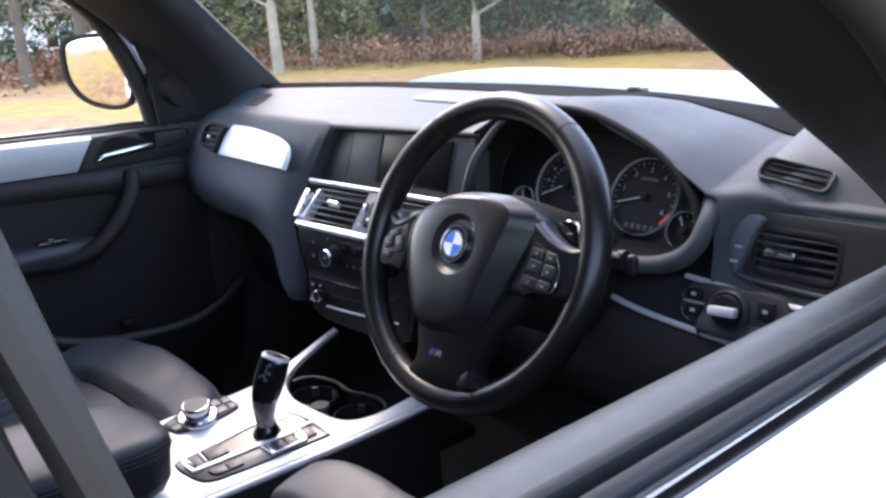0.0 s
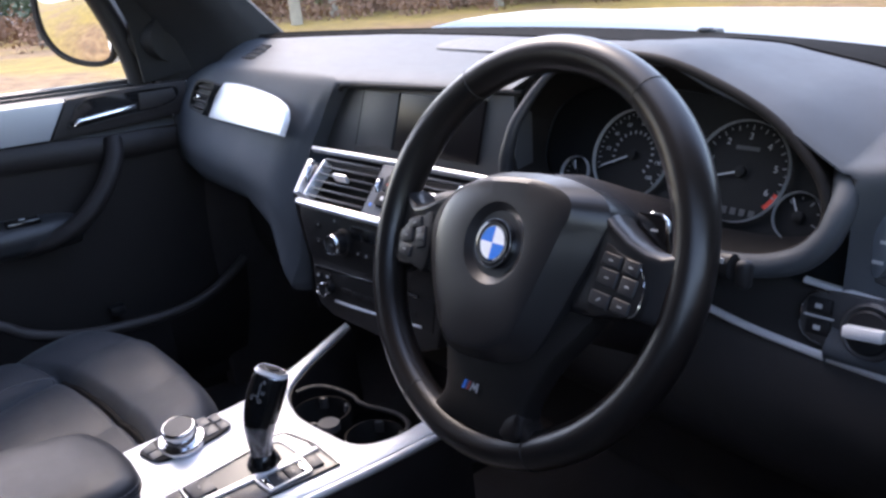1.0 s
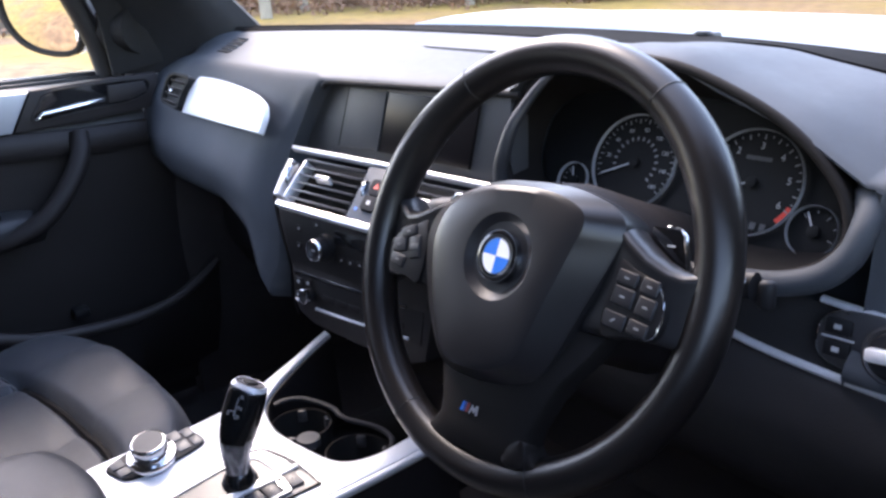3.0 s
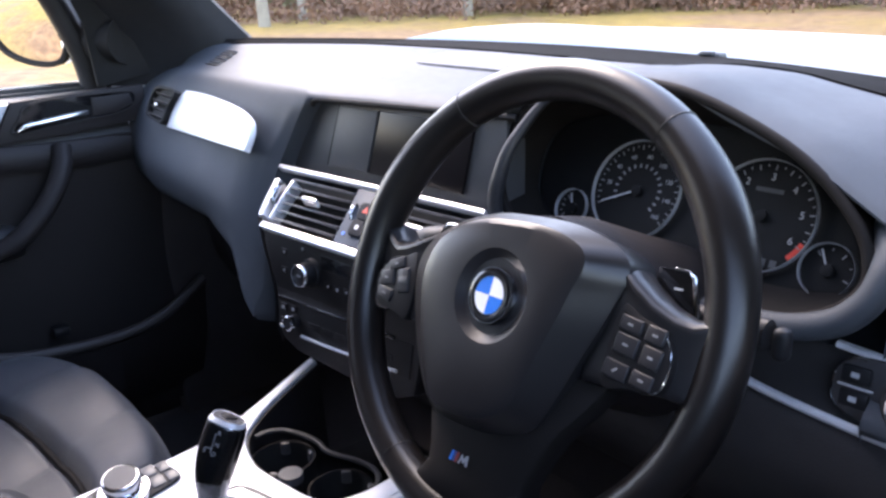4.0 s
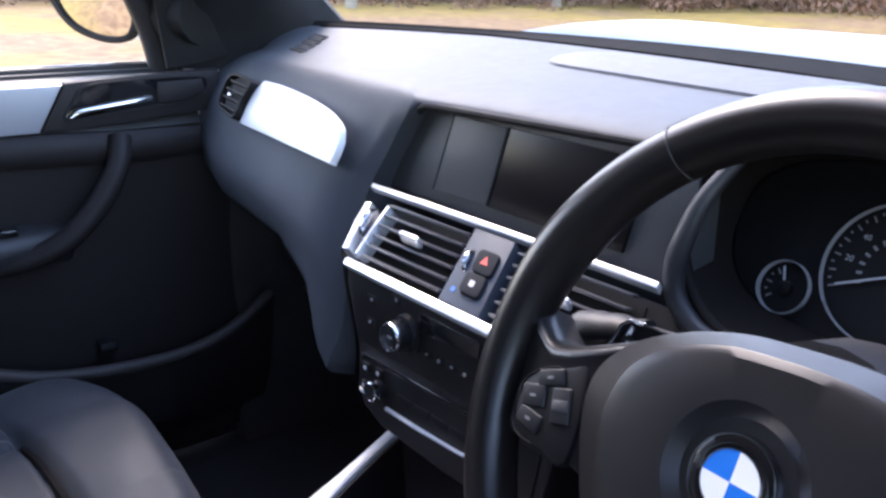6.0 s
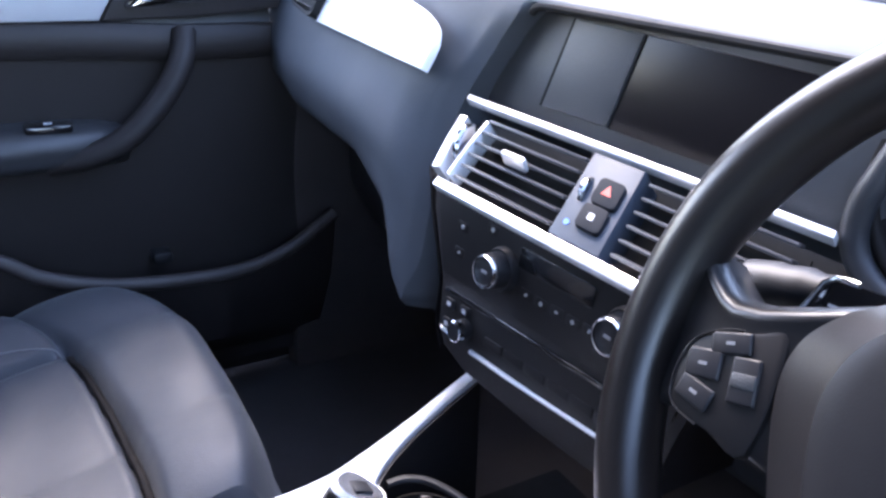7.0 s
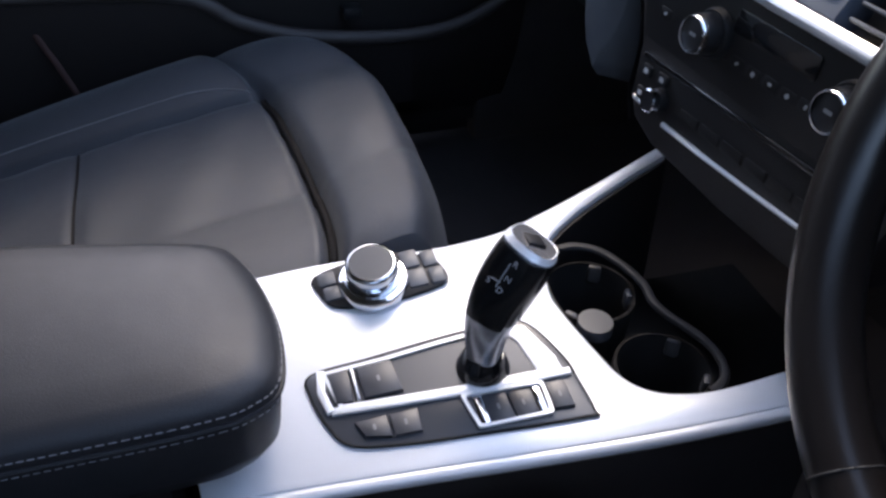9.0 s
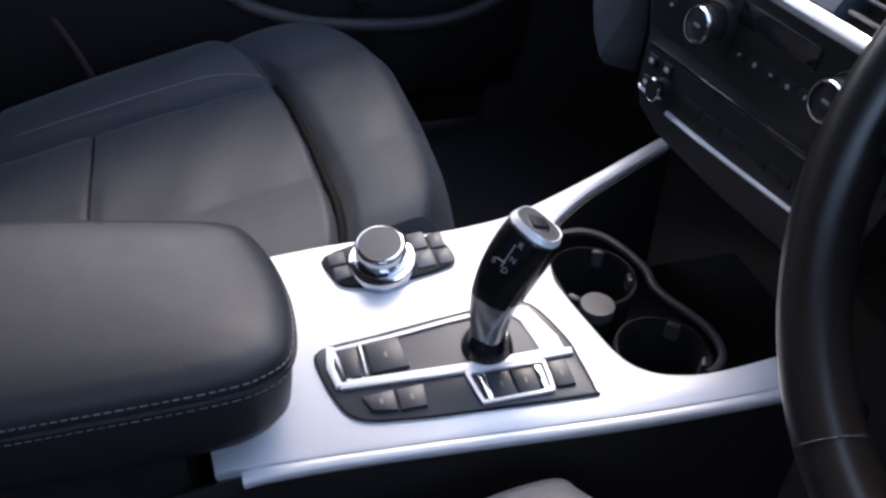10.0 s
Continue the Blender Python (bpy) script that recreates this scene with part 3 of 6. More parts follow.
def profile(x):
    """The section of the dashboard at x: from the windscreen over the pad and down the face."""
    keys = (-0.80, -0.62, -0.38, -0.28, -0.25, -0.236, -0.218, -0.206, 0.158, 0.170, 0.20, 0.29, 0.37, 0.42, 0.50, 0.562, 0.574, 0.61, 0.64, 0.80)
    #        crease y, z | face: y, z four times
    vals = ((0.245, 1.100, 0.20, 1.07, 0.172, 1.02, 0.165, 0.965, 0.20, 0.91),
            (0.200, 1.108, 0.168, 1.07, 0.143, 1.02, 0.124, 0.955, 0.180, 0.895),
            (0.192, 1.112, 0.165, 1.07, 0.137, 1.02, 0.108, 0.950, 0.165, 0.898),
            (0.188, 1.112, 0.165, 1.07, 0.138, 1.01, 0.109, 0.928, 0.140, 0.872),
            (0.187, 1.112, 0.167, 1.06, 0.141, 1.00, 0.112, 0.890, 0.126, 0.830),
            (0.186, 1.112, 0.168, 1.06, 0.143, 0.99, 0.114, 0.875, 0.122, 0.811),
            (0.186, 1.112, 0.175, 1.06, 0.152, 0.98, 0.120, 0.855, 0.122, 0.792),
            (0.188, 1.112, 0.235, 1.09, 0.250, 1.00, 0.25, 0.870, 0.25, 0.75),
            (0.224, 1.115, 0.250, 1.10, 0.262, 1.00, 0.26, 0.880, 0.26, 0.75),
            (0.225, 1.119, 0.350, 1.10, 0.370, 1.00, 0.36, 0.880, 0.30, 0.75),
            (0.233, 1.137, 0.350, 1.11, 0.370, 1.00, 0.31, 0.900, 0.30, 0.75),
            (0.238, 1.160, 0.310, 1.12, 0.345, 1.00, 0.32, 0.900, 0.30, 0.75),
            (0.238, 1.156, 0.310, 1.12, 0.345, 1.00, 0.32, 0.900, 0.30, 0.75),
            (0.236, 1.135, 0.310, 1.11, 0.345, 1.00, 0.32, 0.900, 0.30, 0.75),
            (0.229, 1.108, 0.305, 1.09, 0.345, 1.00, 0.32, 0.900, 0.30, 0.75),
            (0.222, 1.074, 0.290, 1.06, 0.335, 1.00, 0.31, 0.900, 0.30, 0.75),
            (0.226, 1.074, 0.220, 1.045, 0.219, 1.005, 0.214, 0.960, 0.204, 0.915),
            (0.246, 1.078, 0.246, 1.05, 0.252, 1.01, 0.222, 0.960, 0.205, 0.915),
            (0.258, 1.070, 0.262, 1.05, 0.266, 1.01, 0.225, 0.962, 0.205, 0.915),
            (0.265, 1.070, 0.270, 1.05, 0.272, 1.01, 0.232, 0.962, 0.212, 0.915))
    v = [float(np.interp(x, keys, [row[i] for row in vals])) for i in range(10)]
    b = screen_base(x)
    crease = Vector((x, v[0], v[1]))
    soft = Vector((x, v[0] + 0.035, v[1] + 0.012))
    mid = b.lerp(soft, 0.5) + Vector((0, 0, 0.004))
    pts = [b + Vector((0, 0.02, -0.004)), b.lerp(mid, 0.5), mid, mid.lerp(soft, 0.5), soft, crease] + [Vector((x, v[i], v[i + 1])) for i in (2, 4, 6, 8)]
    pts.append(Vector((x, 0.45, v[9] - 0.01)))
    # the edge of the display's bay leans outwards as it falls
    near = float(np.interp(x, (-0.36, -0.218, -0.206, -0.05), (0, 1, 1, 0)))
    for p in pts[5:]:
        p.x += near * float(np.interp(p.z, (0.965, 0.992, 1.029, 1.068, 1.112), (0, -0.021, -0.009, 0.022, 0.045)))
    return spline(pts, 6)


xs = sorted({round(-0.80 + 0.02 * k, 3) for k in range(81)} | {-0.25, -0.245, -0.236, -0.232, -0.227, -0.218, -0.212, -0.206, 0.15, 0.158, 0.164, 0.170, 0.185, 0.55, 0.562, 0.568, 0.574, 0.585})
part("dash_moulding", loft([profile(x) for x in xs]), DASH, dash, "grey soft-touch moulding", sharp=50)
# recessed speaker cover in the middle of the pad
def dash_z(x, y):
    """The height of the dashboard's pad."""
    p = profile(x)[:30]
    return float(np.interp(y, [q.y for q in p[::-1]], [q.z for q in p[::-1]]))


def pad_end(x):
    """Where the grey pad gives way to the black edge under the glass."""
    return min(0.530 - 0.07 * x - 0.32 * x * x, screen_base(x).y - 0.012)


edge_rows = []
for k in range(41):
    x = -0.70 + 1.40 * k / 40
    y0, y1 = pad_end(x), screen_base(x).y + 0.016
    edge_rows.append([Vector((x, y0 + (y1 - y0) * f, dash_z(x, y0 + (y1 - y0) * f) + lift)) for f, lift in ((0.0, -0.004), (0.0, 0.0025), (0.3, 0.0045), (0.6, 0.005), (0.85, 0.007), (1.0, 0.008))])
part("screen_edge", thicken(loft(edge_rows), 0.002), SCREENEDGE, dash, "matt black edge below the windscreen")
cover = rounded(0.40, 0.125, 0.055, 8)
rows = [[Vector((p[0] * k - 0.015, 0.445 + p[1] * k, dash_z(p[0] * k - 0.015, 0.445 + p[1] * k) + lift)) for p in cover] for k, lift in ((1.0, -0.004), (1.0, 0.001), (0.985, 0.0028), (0.8, 0.003), (0.5, 0.003), (0.2, 0.003))]
part("speaker_cover", loft(rows, closed=True, caps=True), SPEAKER, dash, "shallow oval speaker cover")
# demister slots before the pillars
for k in range(4):
    x, y = -0.594 - 0.014 * k, 0.256 + 0.018 * k
    part("demister_slot", box((x, y, dash_z(x, y)), (0.052, 0.009, 0.003), 0.001, Euler((radians(4), 0, radians(-6))).to_matrix()), MATT, dash)
    part("demister_bar", box((x - 0.006, y + 0.009, dash_z(x - 0.006, y + 0.009)), (0.054, 0.005, 0.006), 0.002, Euler((radians(4), 0, radians(-6))).to_matrix()), DASH, dash)
# silver panel before the passenger
DP = plane_at((-0.40, 0.1435, 1.048), (1, -0.02, 0), (0, 0.48, 1))
deco = [(-0.136, -0.014), (-0.133, 0.012), (-0.128, 0.034)] + [(p.x, p.y) for p in spline([(-0.106, 0.052, 0), (-0.05, 0.0525, 0), (0.005, 0.0500, 0), (0.06, 0.045, 0), (0.100, 0.0385, 0), (0.132, 0.0275, 0), (0.145, 0.012, 0)], 4)] + [(0.146, 0.0), (0.144, -0.0165)]
part("trim_panel", slab(deco, 0.010, DP, 0.002, 0.0065), SILVER, dash, "satin silver trim panel")
# side vent before the passenger
PV = plane_at((-0.590, 0.1490, 1.066), (1, -0.11, 0), (0, 0.48, 1))
vent_out = [(p.x, p.y) for p in spline([(0.050, -0.026, 0), (0.055, 0.0, 0), (0.068, 0.030, 0), (0.020, 0.034, 0), (-0.030, 0.031, 0), (-0.049, 0.018, 0), (-0.051, -0.008, 0), (-0.040, -0.022, 0), (0.0, -0.026, 0)], 4, True)]
sv = part("side_vent", ring(vent_out, [(p[0] * 0.88 + 0.001, p[1] * 0.84 + 0.0005) for p in vent_out], 0.03, PV, 0.005), MATT, dash, "black side air vent")
part("vent_well", slab([(p[0] * 0.94, p[1] * 0.94) for p in vent_out], 0.002, PV, 0, -0.004), MATT, sv)
for k in range(4):
    part("vent_slat", placed(box((0, 0, 0), (0.088 - 0.004 * abs(k - 2), 0.0025, 0.010), 0.001), PV @ pose(0.003 + 0.003 * k, -0.018 + 0.0125 * k, -0.001, -20, 0, 0)), DARK, sv)
part("vent_tab", placed(box((0, 0, 0), (0.016, 0.006, 0.008), 0.002), PV @ pose(-0.002, 0.001, 0.004)), STEEL, sv)

# pod over the driver's side vent
pod_rows = []
for k in range(19):
    f = k / 18
    x = 0.560 + 0.220 * f
    edge = min(1, math.sqrt(max(0, 1 - (1 - min(1, f * 3.0)) ** 2)))
    y0 = 0.258 + 0.08 * (1 - edge)
    lipz = 1.082 - 0.030 * min(1, f * 1.6)
    b = screen_base(min(x, 0.74))
    pod_rows.append(spline([(x, y0 + 0.03, lipz - 0.006), (x, y0 + 0.008, lipz - 0.004), (x, y0, lipz + 0.004), (x, y0 + 0.014, lipz + 0.022 * edge), (x, y0 + 0.048, 1.116 - 0.03 * (1 - edge)), (x, y0 + 0.09, 1.132 - 0.03 * (1 - edge)), (x, b.y - 0.02, 1.142 - 0.02 * (1 - edge)), (x, b.y + 0.03, 1.130)], 5))
part("demister_pod", loft(pod_rows), DASH, dash, "rounded grey demister pod")
PO = plane_at((0.6345, 0.2814, 1.0963), (1, 0, -0.13), (0, 0.72, 0.69))
po = rounded(0.084, 0.030, 0.009)
slot = part("demister_outlet", ring(po, [(p[0] * 0.94, p[1] * 0.86) for p in po], 0.010, PO, 0.0045), DASH, dash)
part("outlet_well", slab([(p[0] * 0.97, p[1] * 0.93) for p in po], 0.002, PO, 0, 0.0), COWL, slot)
for k in range(3):
    part("outlet_slat", placed(box((0, 0, 0), (0.066, 0.0018, 0.008), 0.0006), PO @ pose(0, -0.008 + 0.008 * k, -0.0005, 35, 0, 0)), COWL, slot)


def air_vent(name, m, w, h, slats, parent, tab_x, label):
    """A framed vent with its well, slats and a chrome tab."""
    o = rounded(w, h, 0.012)
    v = part(name, ring(o, [(p[0] * (1 - 0.010 / w), p[1] * (1 - 0.014 / h)) for p in o], 0.03, m, 0.004), DARK, parent, label)
    part("vent_well", slab([(p[0] * 0.98, p[1] * 0.97) for p in o], 0.002, m, 0, -0.022), MATT, v)
    for k in range(slats):
        b = box((0, 0, 0), (w - 0.008, 0.0022, 0.016), 0.0008)
        b.transform(m @ pose(0, -h / 2 + h * (k + 1) / (slats + 1), -0.004, 8, 0, 0))
        part("vent_slat", b, VENTGREY, v)
    b = box((0, 0, 0), (0.036, 0.009, 0.010), 0.003)
    b.transform(m @ pose(tab_x, 0, 0.006))
    part("vent_tab", b, CHROME, v, "chrome vent tab")
    return v


RV = plane_at((0.660, 0.244, 1.016), (1, 0, 0), (0, 0.16, 1))
air_vent("driver_vent", RV, 0.100, 0.058, 5, dash, -0.015, "black air vent before the driver")
# added dark frame over the grey dash, paints the shade below the pod
part("vent_shade_panel", ring([(p[0] + 0.016, p[1]) for p in rounded(0.190, 0.087, 0.024)], rounded(0.100, 0.058, 0.012), 0.012, RV, 0.0035), KNEE, dash, "added dark panel for the shade under the pod")
ck = part("vent_dial", slab([(p.x, p.y) for p in spline([(-0.0735, 0.0133, 0), (-0.0665, 0.0260, 0), (-0.0567, 0.0365, 0), (-0.0456, 0.0390, 0), (-0.0375, 0.0345, 0), (-0.0425, 0.0240, 0), (-0.0480, 0.0100, 0), (-0.0520, -0.0020, 0), (-0.0580, -0.0220, 0), (-0.0635, -0.0300, 0), (-0.0700, -0.0260, 0), (-0.0725, -0.0050, 0)], 3, True)], 0.014, RV, 0.003, 0.013), CHEEK, dash, "pale blue-grey vent cheek")
part("vent_lower_lip", tube(spline([RV @ Vector(p) for p in ((-0.066, -0.0320, 0.008), (-0.045, -0.0345, 0.009), (0.0, -0.0360, 0.009), (0.060, -0.0365, 0.009), (0.105, -0.036, 0.008))], 4), 0.0026, seg=8), GREYPANEL, dash, "grey lip below the vent")
part("dial_mark", placed(box((0, 0, 0), (0.008, 0.003, 0.001), 0), RV @ pose(-0.0615, 0.0010, 0.0134)), PRINT, ck)
part("dial_mark", placed(box((0, 0, 0), (0.009, 0.003, 0.001), 0), RV @ pose(-0.0650, -0.0165, 0.0134)), PRINT, ck)
part("upper_trim_strip", tube([(0.538, 0.222, 0.974), (0.60, 0.218, 0.972), (0.66, 0.216, 0.968), (0.78, 0.216, 0.966)], 0.0042, seg=8, flat=0.8), SILVER, dash, "thin silver strip")
part("lower_trim_strip", tube(spline([(0.44, 0.205, 0.930), (0.50, 0.203, 0.921), (0.58, 0.201, 0.916), (0.66, 0.201, 0.914), (0.76, 0.203, 0.914)], 4), 0.0040, seg=8), SILVER, dash, "thin silver strip")
part("knee_panel", thicken(loft([spline([(x, 0.235 if x > 0.43 else 0.26, 0.965), (x, 0.215, 0.93), (x, 0.195, 0.90), (x, 0.19, 0.84), (x, 0.24, 0.76), (x, 0.34, 0.68)], 4) for x in (0.20, 0.32, 0.44, 0.56, 0.68, 0.79)]), 0.01), KNEE, dash, "dark knee panel under the steering column")
part("glovebox_lid", thicken(loft([spline([(x, 0.31, 0.87), (x, 0.28, 0.82), (x, 0.285, 0.74), (x, 0.33, 0.66)], 5) for x in (-0.74, -0.55, -0.35, -0.24)]), 0.01), KNEE, dash, "black glovebox lid")

# light switch panel
LS = plane_at((0.606, 0.208, 0.950), (1, 0, 0.02), (0, 0.2, 1))
ls = thing("light_switch", "black light switch panel with a round dial and white marks", "switch", (0.606, 0.212, 0.94))
lp = spline([(-0.062, 0.0), (-0.050, 0.022), (0.0, 0.026), (0.06, 0.024), (0.07, -0.01), (0.03, -0.026), (-0.048, -0.022)], 4, True)
part("switch_plate", slab(lp, 0.02, LS, 0.003, 0.004), VENTGREY, ls)
part("plate_edge", tube([LS @ Vector((p[0], p[1], 0.003)) for p in lp if p[0] < -0.03], 0.0008, seg=6), STEELBRIGHT, ls)
part("dial_ring", lathe([(0.024, 0.0), (0.0245, 0.008), (0.022, 0.011), (0.019, 0.009)], LS @ pose(0.002, 0, 0.003), caps=False), VENTGREY, ls)
dial = part("dial", lathe([(0.019, 0.0), (0.0188, 0.012), (0.017, 0.014), (0.0, 0.014)], LS @ pose(0.002, 0, 0.003)), BUTTON, ls)
grip = box((0, 0, 0), (0.034, 0.011, 0.012), 0.003)
grip.transform(LS @ pose(0.002, 0, 0.021, 0, 0, 4))
part("dial_grip", grip, SILVER, dial, "silver grip bar")
for px, py, w, h in ((-0.044, 0.011, 0.022, 0.014), (-0.043, -0.008, 0.022, 0.014), (0.045, 0.008, 0.02, 0.022)):
    kb = box((0, 0, 0), (w, h, 0.005), 0.002)
    kb.transform(LS @ pose(px, py, 0.006))
    kp = part("key", kb, BUTTON, ls)
    mk = box((0, 0, 0), (0.006, 0.004, 0.0006), 0)
    mk.transform(LS @ pose(px, py, 0.0089))
    part("key_mark", mk, PRINT, kp)
part("key_divider", placed(box((0, 0, 0), (0.026, 0.0015, 0.002), 0), LS @ pose(-0.043, 0.0015, 0.0075)), PRINT, ls)

# ---- instrument cluster ----
cluster = thing("instrument_cluster", "dark instrument cluster with four round white-ringed dials", "instruments", (0.37, 0.28, 0.99))
GC = plane_at((0.37, 0.268, 1.04), (1, 0, 0), (0, 0.4, 0.917))
lip = [(0.166, 0.222, 1.075), (0.178, 0.232, 1.112), (0.215, 0.238, 1.142), (0.29, 0.242, 1.160), (0.37, 0.240, 1.157), (0.446, 0.235, 1.134), (0.500, 0.230, 1.107),
       (0.541, 0.222, 1.072), (0.556, 0.214, 1.043), (0.553, 0.209, 1.023), (0.534, 0.204, 1.004), (0.495, 0.200, 0.990), (0.42, 0.200, 0.984), (0.30, 0.200, 0.984), (0.215, 0.203, 0.996), (0.175, 0.210, 1.030)]
lip_loop = spline(lip, 5, True)
back_loop = [GC @ Vector(((p.x - 0.37) * 0.985, 0.012 + 0.10 * math.tanh((p.z - 1.058) * 0.95 / 0.10), -0.002)) for p in lip_loop]
part("cowl", loft([lip_loop, [a.lerp(b, 0.5) for a, b in zip(lip_loop, back_loop)], back_loop], closed=True), COWL, cluster, "black cowl", sharp=60)
part("cowl_lip", tube(lip_loop, 0.005, seg=10, closed=True, up=(0, 1, 0)), COWL, cluster)
low = [p for p in lip_loop if p.z < 1.06 and p.x > 0.2]
part("lower_bezel", tube(spline([(0.552, 0.250, 1.070), (0.561, 0.232, 1.062), (0.567, 0.219, 1.052), (0.568, 0.210, 1.040), (0.562, 0.203, 1.020), (0.541, 0.199, 0.999), (0.50, 0.196, 0.985), (0.43, 0.196, 0.979)], 6), 0.0115, seg=12, flat=0.85, up=(0, 1, 0)), DASH, cluster, "soft grey lower lip")
side_lip = spline([(0.226, 0.246, 1.150), (0.208, 0.232, 1.130), (0.194, 0.218, 1.105), (0.185, 0.206, 1.082), (0.179, 0.201, 1.058), (0.174, 0.199, 1.036), (0.175, 0.199, 1.016), (0.184, 0.199, 1.000), (0.203, 0.199, 0.988), (0.235, 0.199, 0.982)], 5)
part("side_bezel", tube(side_lip, [0.004 + 0.005 * min(1, k / 22) for k in range(len(side_lip))], seg=12, flat=0.9, up=(0, 1, 0)), SILL, cluster, "soft grey side lip")
fl = [((p.x - 0.37) * 0.985, 0.012 + 0.10 * math.tanh((p.z - 1.058) * 0.95 / 0.10)) for p in lip_loop]
part("dial_face", slab(fl, 0.006, GC, 0, -0.006), DIALFACE, cluster, "black dial face")


def gauge(cx, cy, r, numbers, a0, a1, needle, size, parent, ticks):
    m = GC @ pose(cx, cy, 0)
    g = part("dial_ring", lathe([(r + 0.0002, -0.004), (r + 0.00015, 0.001), (r - 0.0001, 0.0013), (r - 0.0004, 0.001), (r - 0.0005, -0.004)], m, 64, caps=False), RINGGREY, parent, "thin silver dial ring")
    marks = []
    for k in range(ticks + 1):
        a = radians(a0 + (a1 - a0) * k / ticks)
        long = 0.0048 if k % 2 == 0 else 0.0022
        b = box((0, 0, 0), (long, 0.0011, 0.0005), 0)
        b.transform(m @ pose(0, 0, -0.0045, 0, 0, math.degrees(a)) @ pose(r - 0.004 - long / 2, 0, 0))
        marks.append(b)
    part("tick_ring", joined(*marks), PRINTDIM, g)
    for k, txt in enumerate(numbers):
        a = radians(a0 + (a1 - a0) * k / max(1, len(numbers) - 1))
        writing("number", txt, size, m @ pose((r - 0.0155) * math.cos(a), (r - 0.0155) * math.sin(a), -0.0048), PRINTSOFT, g)
    nd = box((0, 0, 0), (r * 0.86, 0.0016, 0.001), 0.0004)
    nd.transform(m @ pose(0, 0, -0.0025, 0, 0, needle) @ pose(r * 0.38, 0, 0))
    part("needle", nd, PRINT, g)
    part("needle_hub", lathe([(0.0055, -0.006), (0.0055, -0.002), (0.004, -0.0015), (0, -0.0015)], m, 20), DIALFACE, g)
    return g


speedo = gauge(-0.0695, 0.010, 0.0515, ["", "20", "40", "60", "80", "100", "120", "140", "160"], 205, -38, 205, 0.0062, cluster, 32)
inner = []
for k in range(17):
    b = box((0, 0, 0), (0.004, 0.002, 0.0004), 0)
    b.transform(GC @ pose(-0.0695, 0.010, -0.0048) @ pose(0, 0, 0, 0, 0, 205 - 243 * k / 16) @ pose(0.026, 0, 0))
    inner.append(b)
part("inner_scale", joined(*inner), PRINTDIM, speedo)
rev = gauge(0.0655, 0.010, 0.0515, ["", "1", "2", "3", "4", "5", "6"], 205, -28, 197, 0.0095, cluster, 24)
zone = []
for k in range(6):
    b = box((0, 0, 0), (0.0045, 0.0034, 0.0005), 0)
    b.transform(GC @ pose(0.0655, 0.010, -0.0046, 0, 0, -24 - 3.6 * k) @ pose(0.046, 0, 0))
    zone.append(b)
part("red_zone", joined(*zone), RED, rev)
tell = []
for k in range(5):
    b = box((0, 0, 0), (0.006, 0.007, 0.0004), 0)
    b.transform(GC @ pose(0.048 + 0.010 * k, -0.030, -0.0048))
    tell.append(b)
part("tell_tale_row", joined(*tell), GREYPANEL, rev)
gauge(-0.1425, -0.022, 0.0205, [], 220, 130, 110, 0.006, cluster, 4)
gauge(0.1355, -0.024, 0.0235, [], 130, -20, 118, 0.006, cluster, 4)
gauge_bar = box((0, 0, 0), (0.026, 0.004, 0.0004), 0)
gauge_bar.transform(GC @ pose(0.066, 0.034, -0.0048))
part("dial_caption", gauge_bar, GREYPANEL, cluster)
part("info_display", slab(rounded(0.10, 0.028, 0.004), 0.002, GC @ pose(0.0, -0.052, 0), 0, -0.003), PIANO, cluster)


# ---- middle of the dashboard: vents, display and controls ----
stack = thing("centre_stack", "black centre stack with air vents, heater dials and a radio", "control panel", (0.0, 0.13, 0.78))
SM = plane_at((0.008, 0.1065, 0.90), (1, 0.08, 0), (0, 0.1, 1))
VM = plane_at((0.008, 0.1390, 0.9865), (1, 0.08, 0), (0, 0.79, 0.61)) @ Matrix(((1, -0.27, 0, 0), (0, 1, 0, 0), (0, 0, 1, 0), (0, 0, 0, 1)))
face = [(-0.176, 0.056), (-0.172, 0.03), (-0.145, -0.03), (-0.140, -0.075), (-0.128, -0.092), (-0.095, -0.103), (0, -0.106), (0.095, -0.103), (0.125, -0.09), (0.135, -0.03), (0.15, 0.03), (0.158, 0.056)]
part("panel", slab(face, 0.10, SM, 0.006), DARK, stack, "matt black control panel")
cheek = spline([(-0.196, 0.062), (-0.190, 0.055), (-0.184, 0.05), (-0.176, 0.025), (-0.150, -0.03), (-0.146, -0.075), (-0.132, -0.10)], 4)
part("panel_edge", loft([[SM @ Vector((p.x, p.y, -0.002 - (0.5 * max(0, p.y - 0.05)))) for p in cheek], [SM @ Vector((p.x - 0.012, p.y - 0.002, -0.012 - (0.5 * max(0, p.y - 0.05)))) for p in cheek],
                         [SM @ Vector((p.x - 0.016, p.y - 0.002, -0.06 - (0.5 * max(0, p.y - 0.05)))) for p in cheek]]), DARK, stack)

# vent block between two chrome strips
vb = [(-0.192, -0.046), (0.185, -0.046), (0.205, 0.046), (-0.20, 0.046)]
part("vent_box", slab(vb, 0.05, VM, 0, -0.026), MATT, stack)


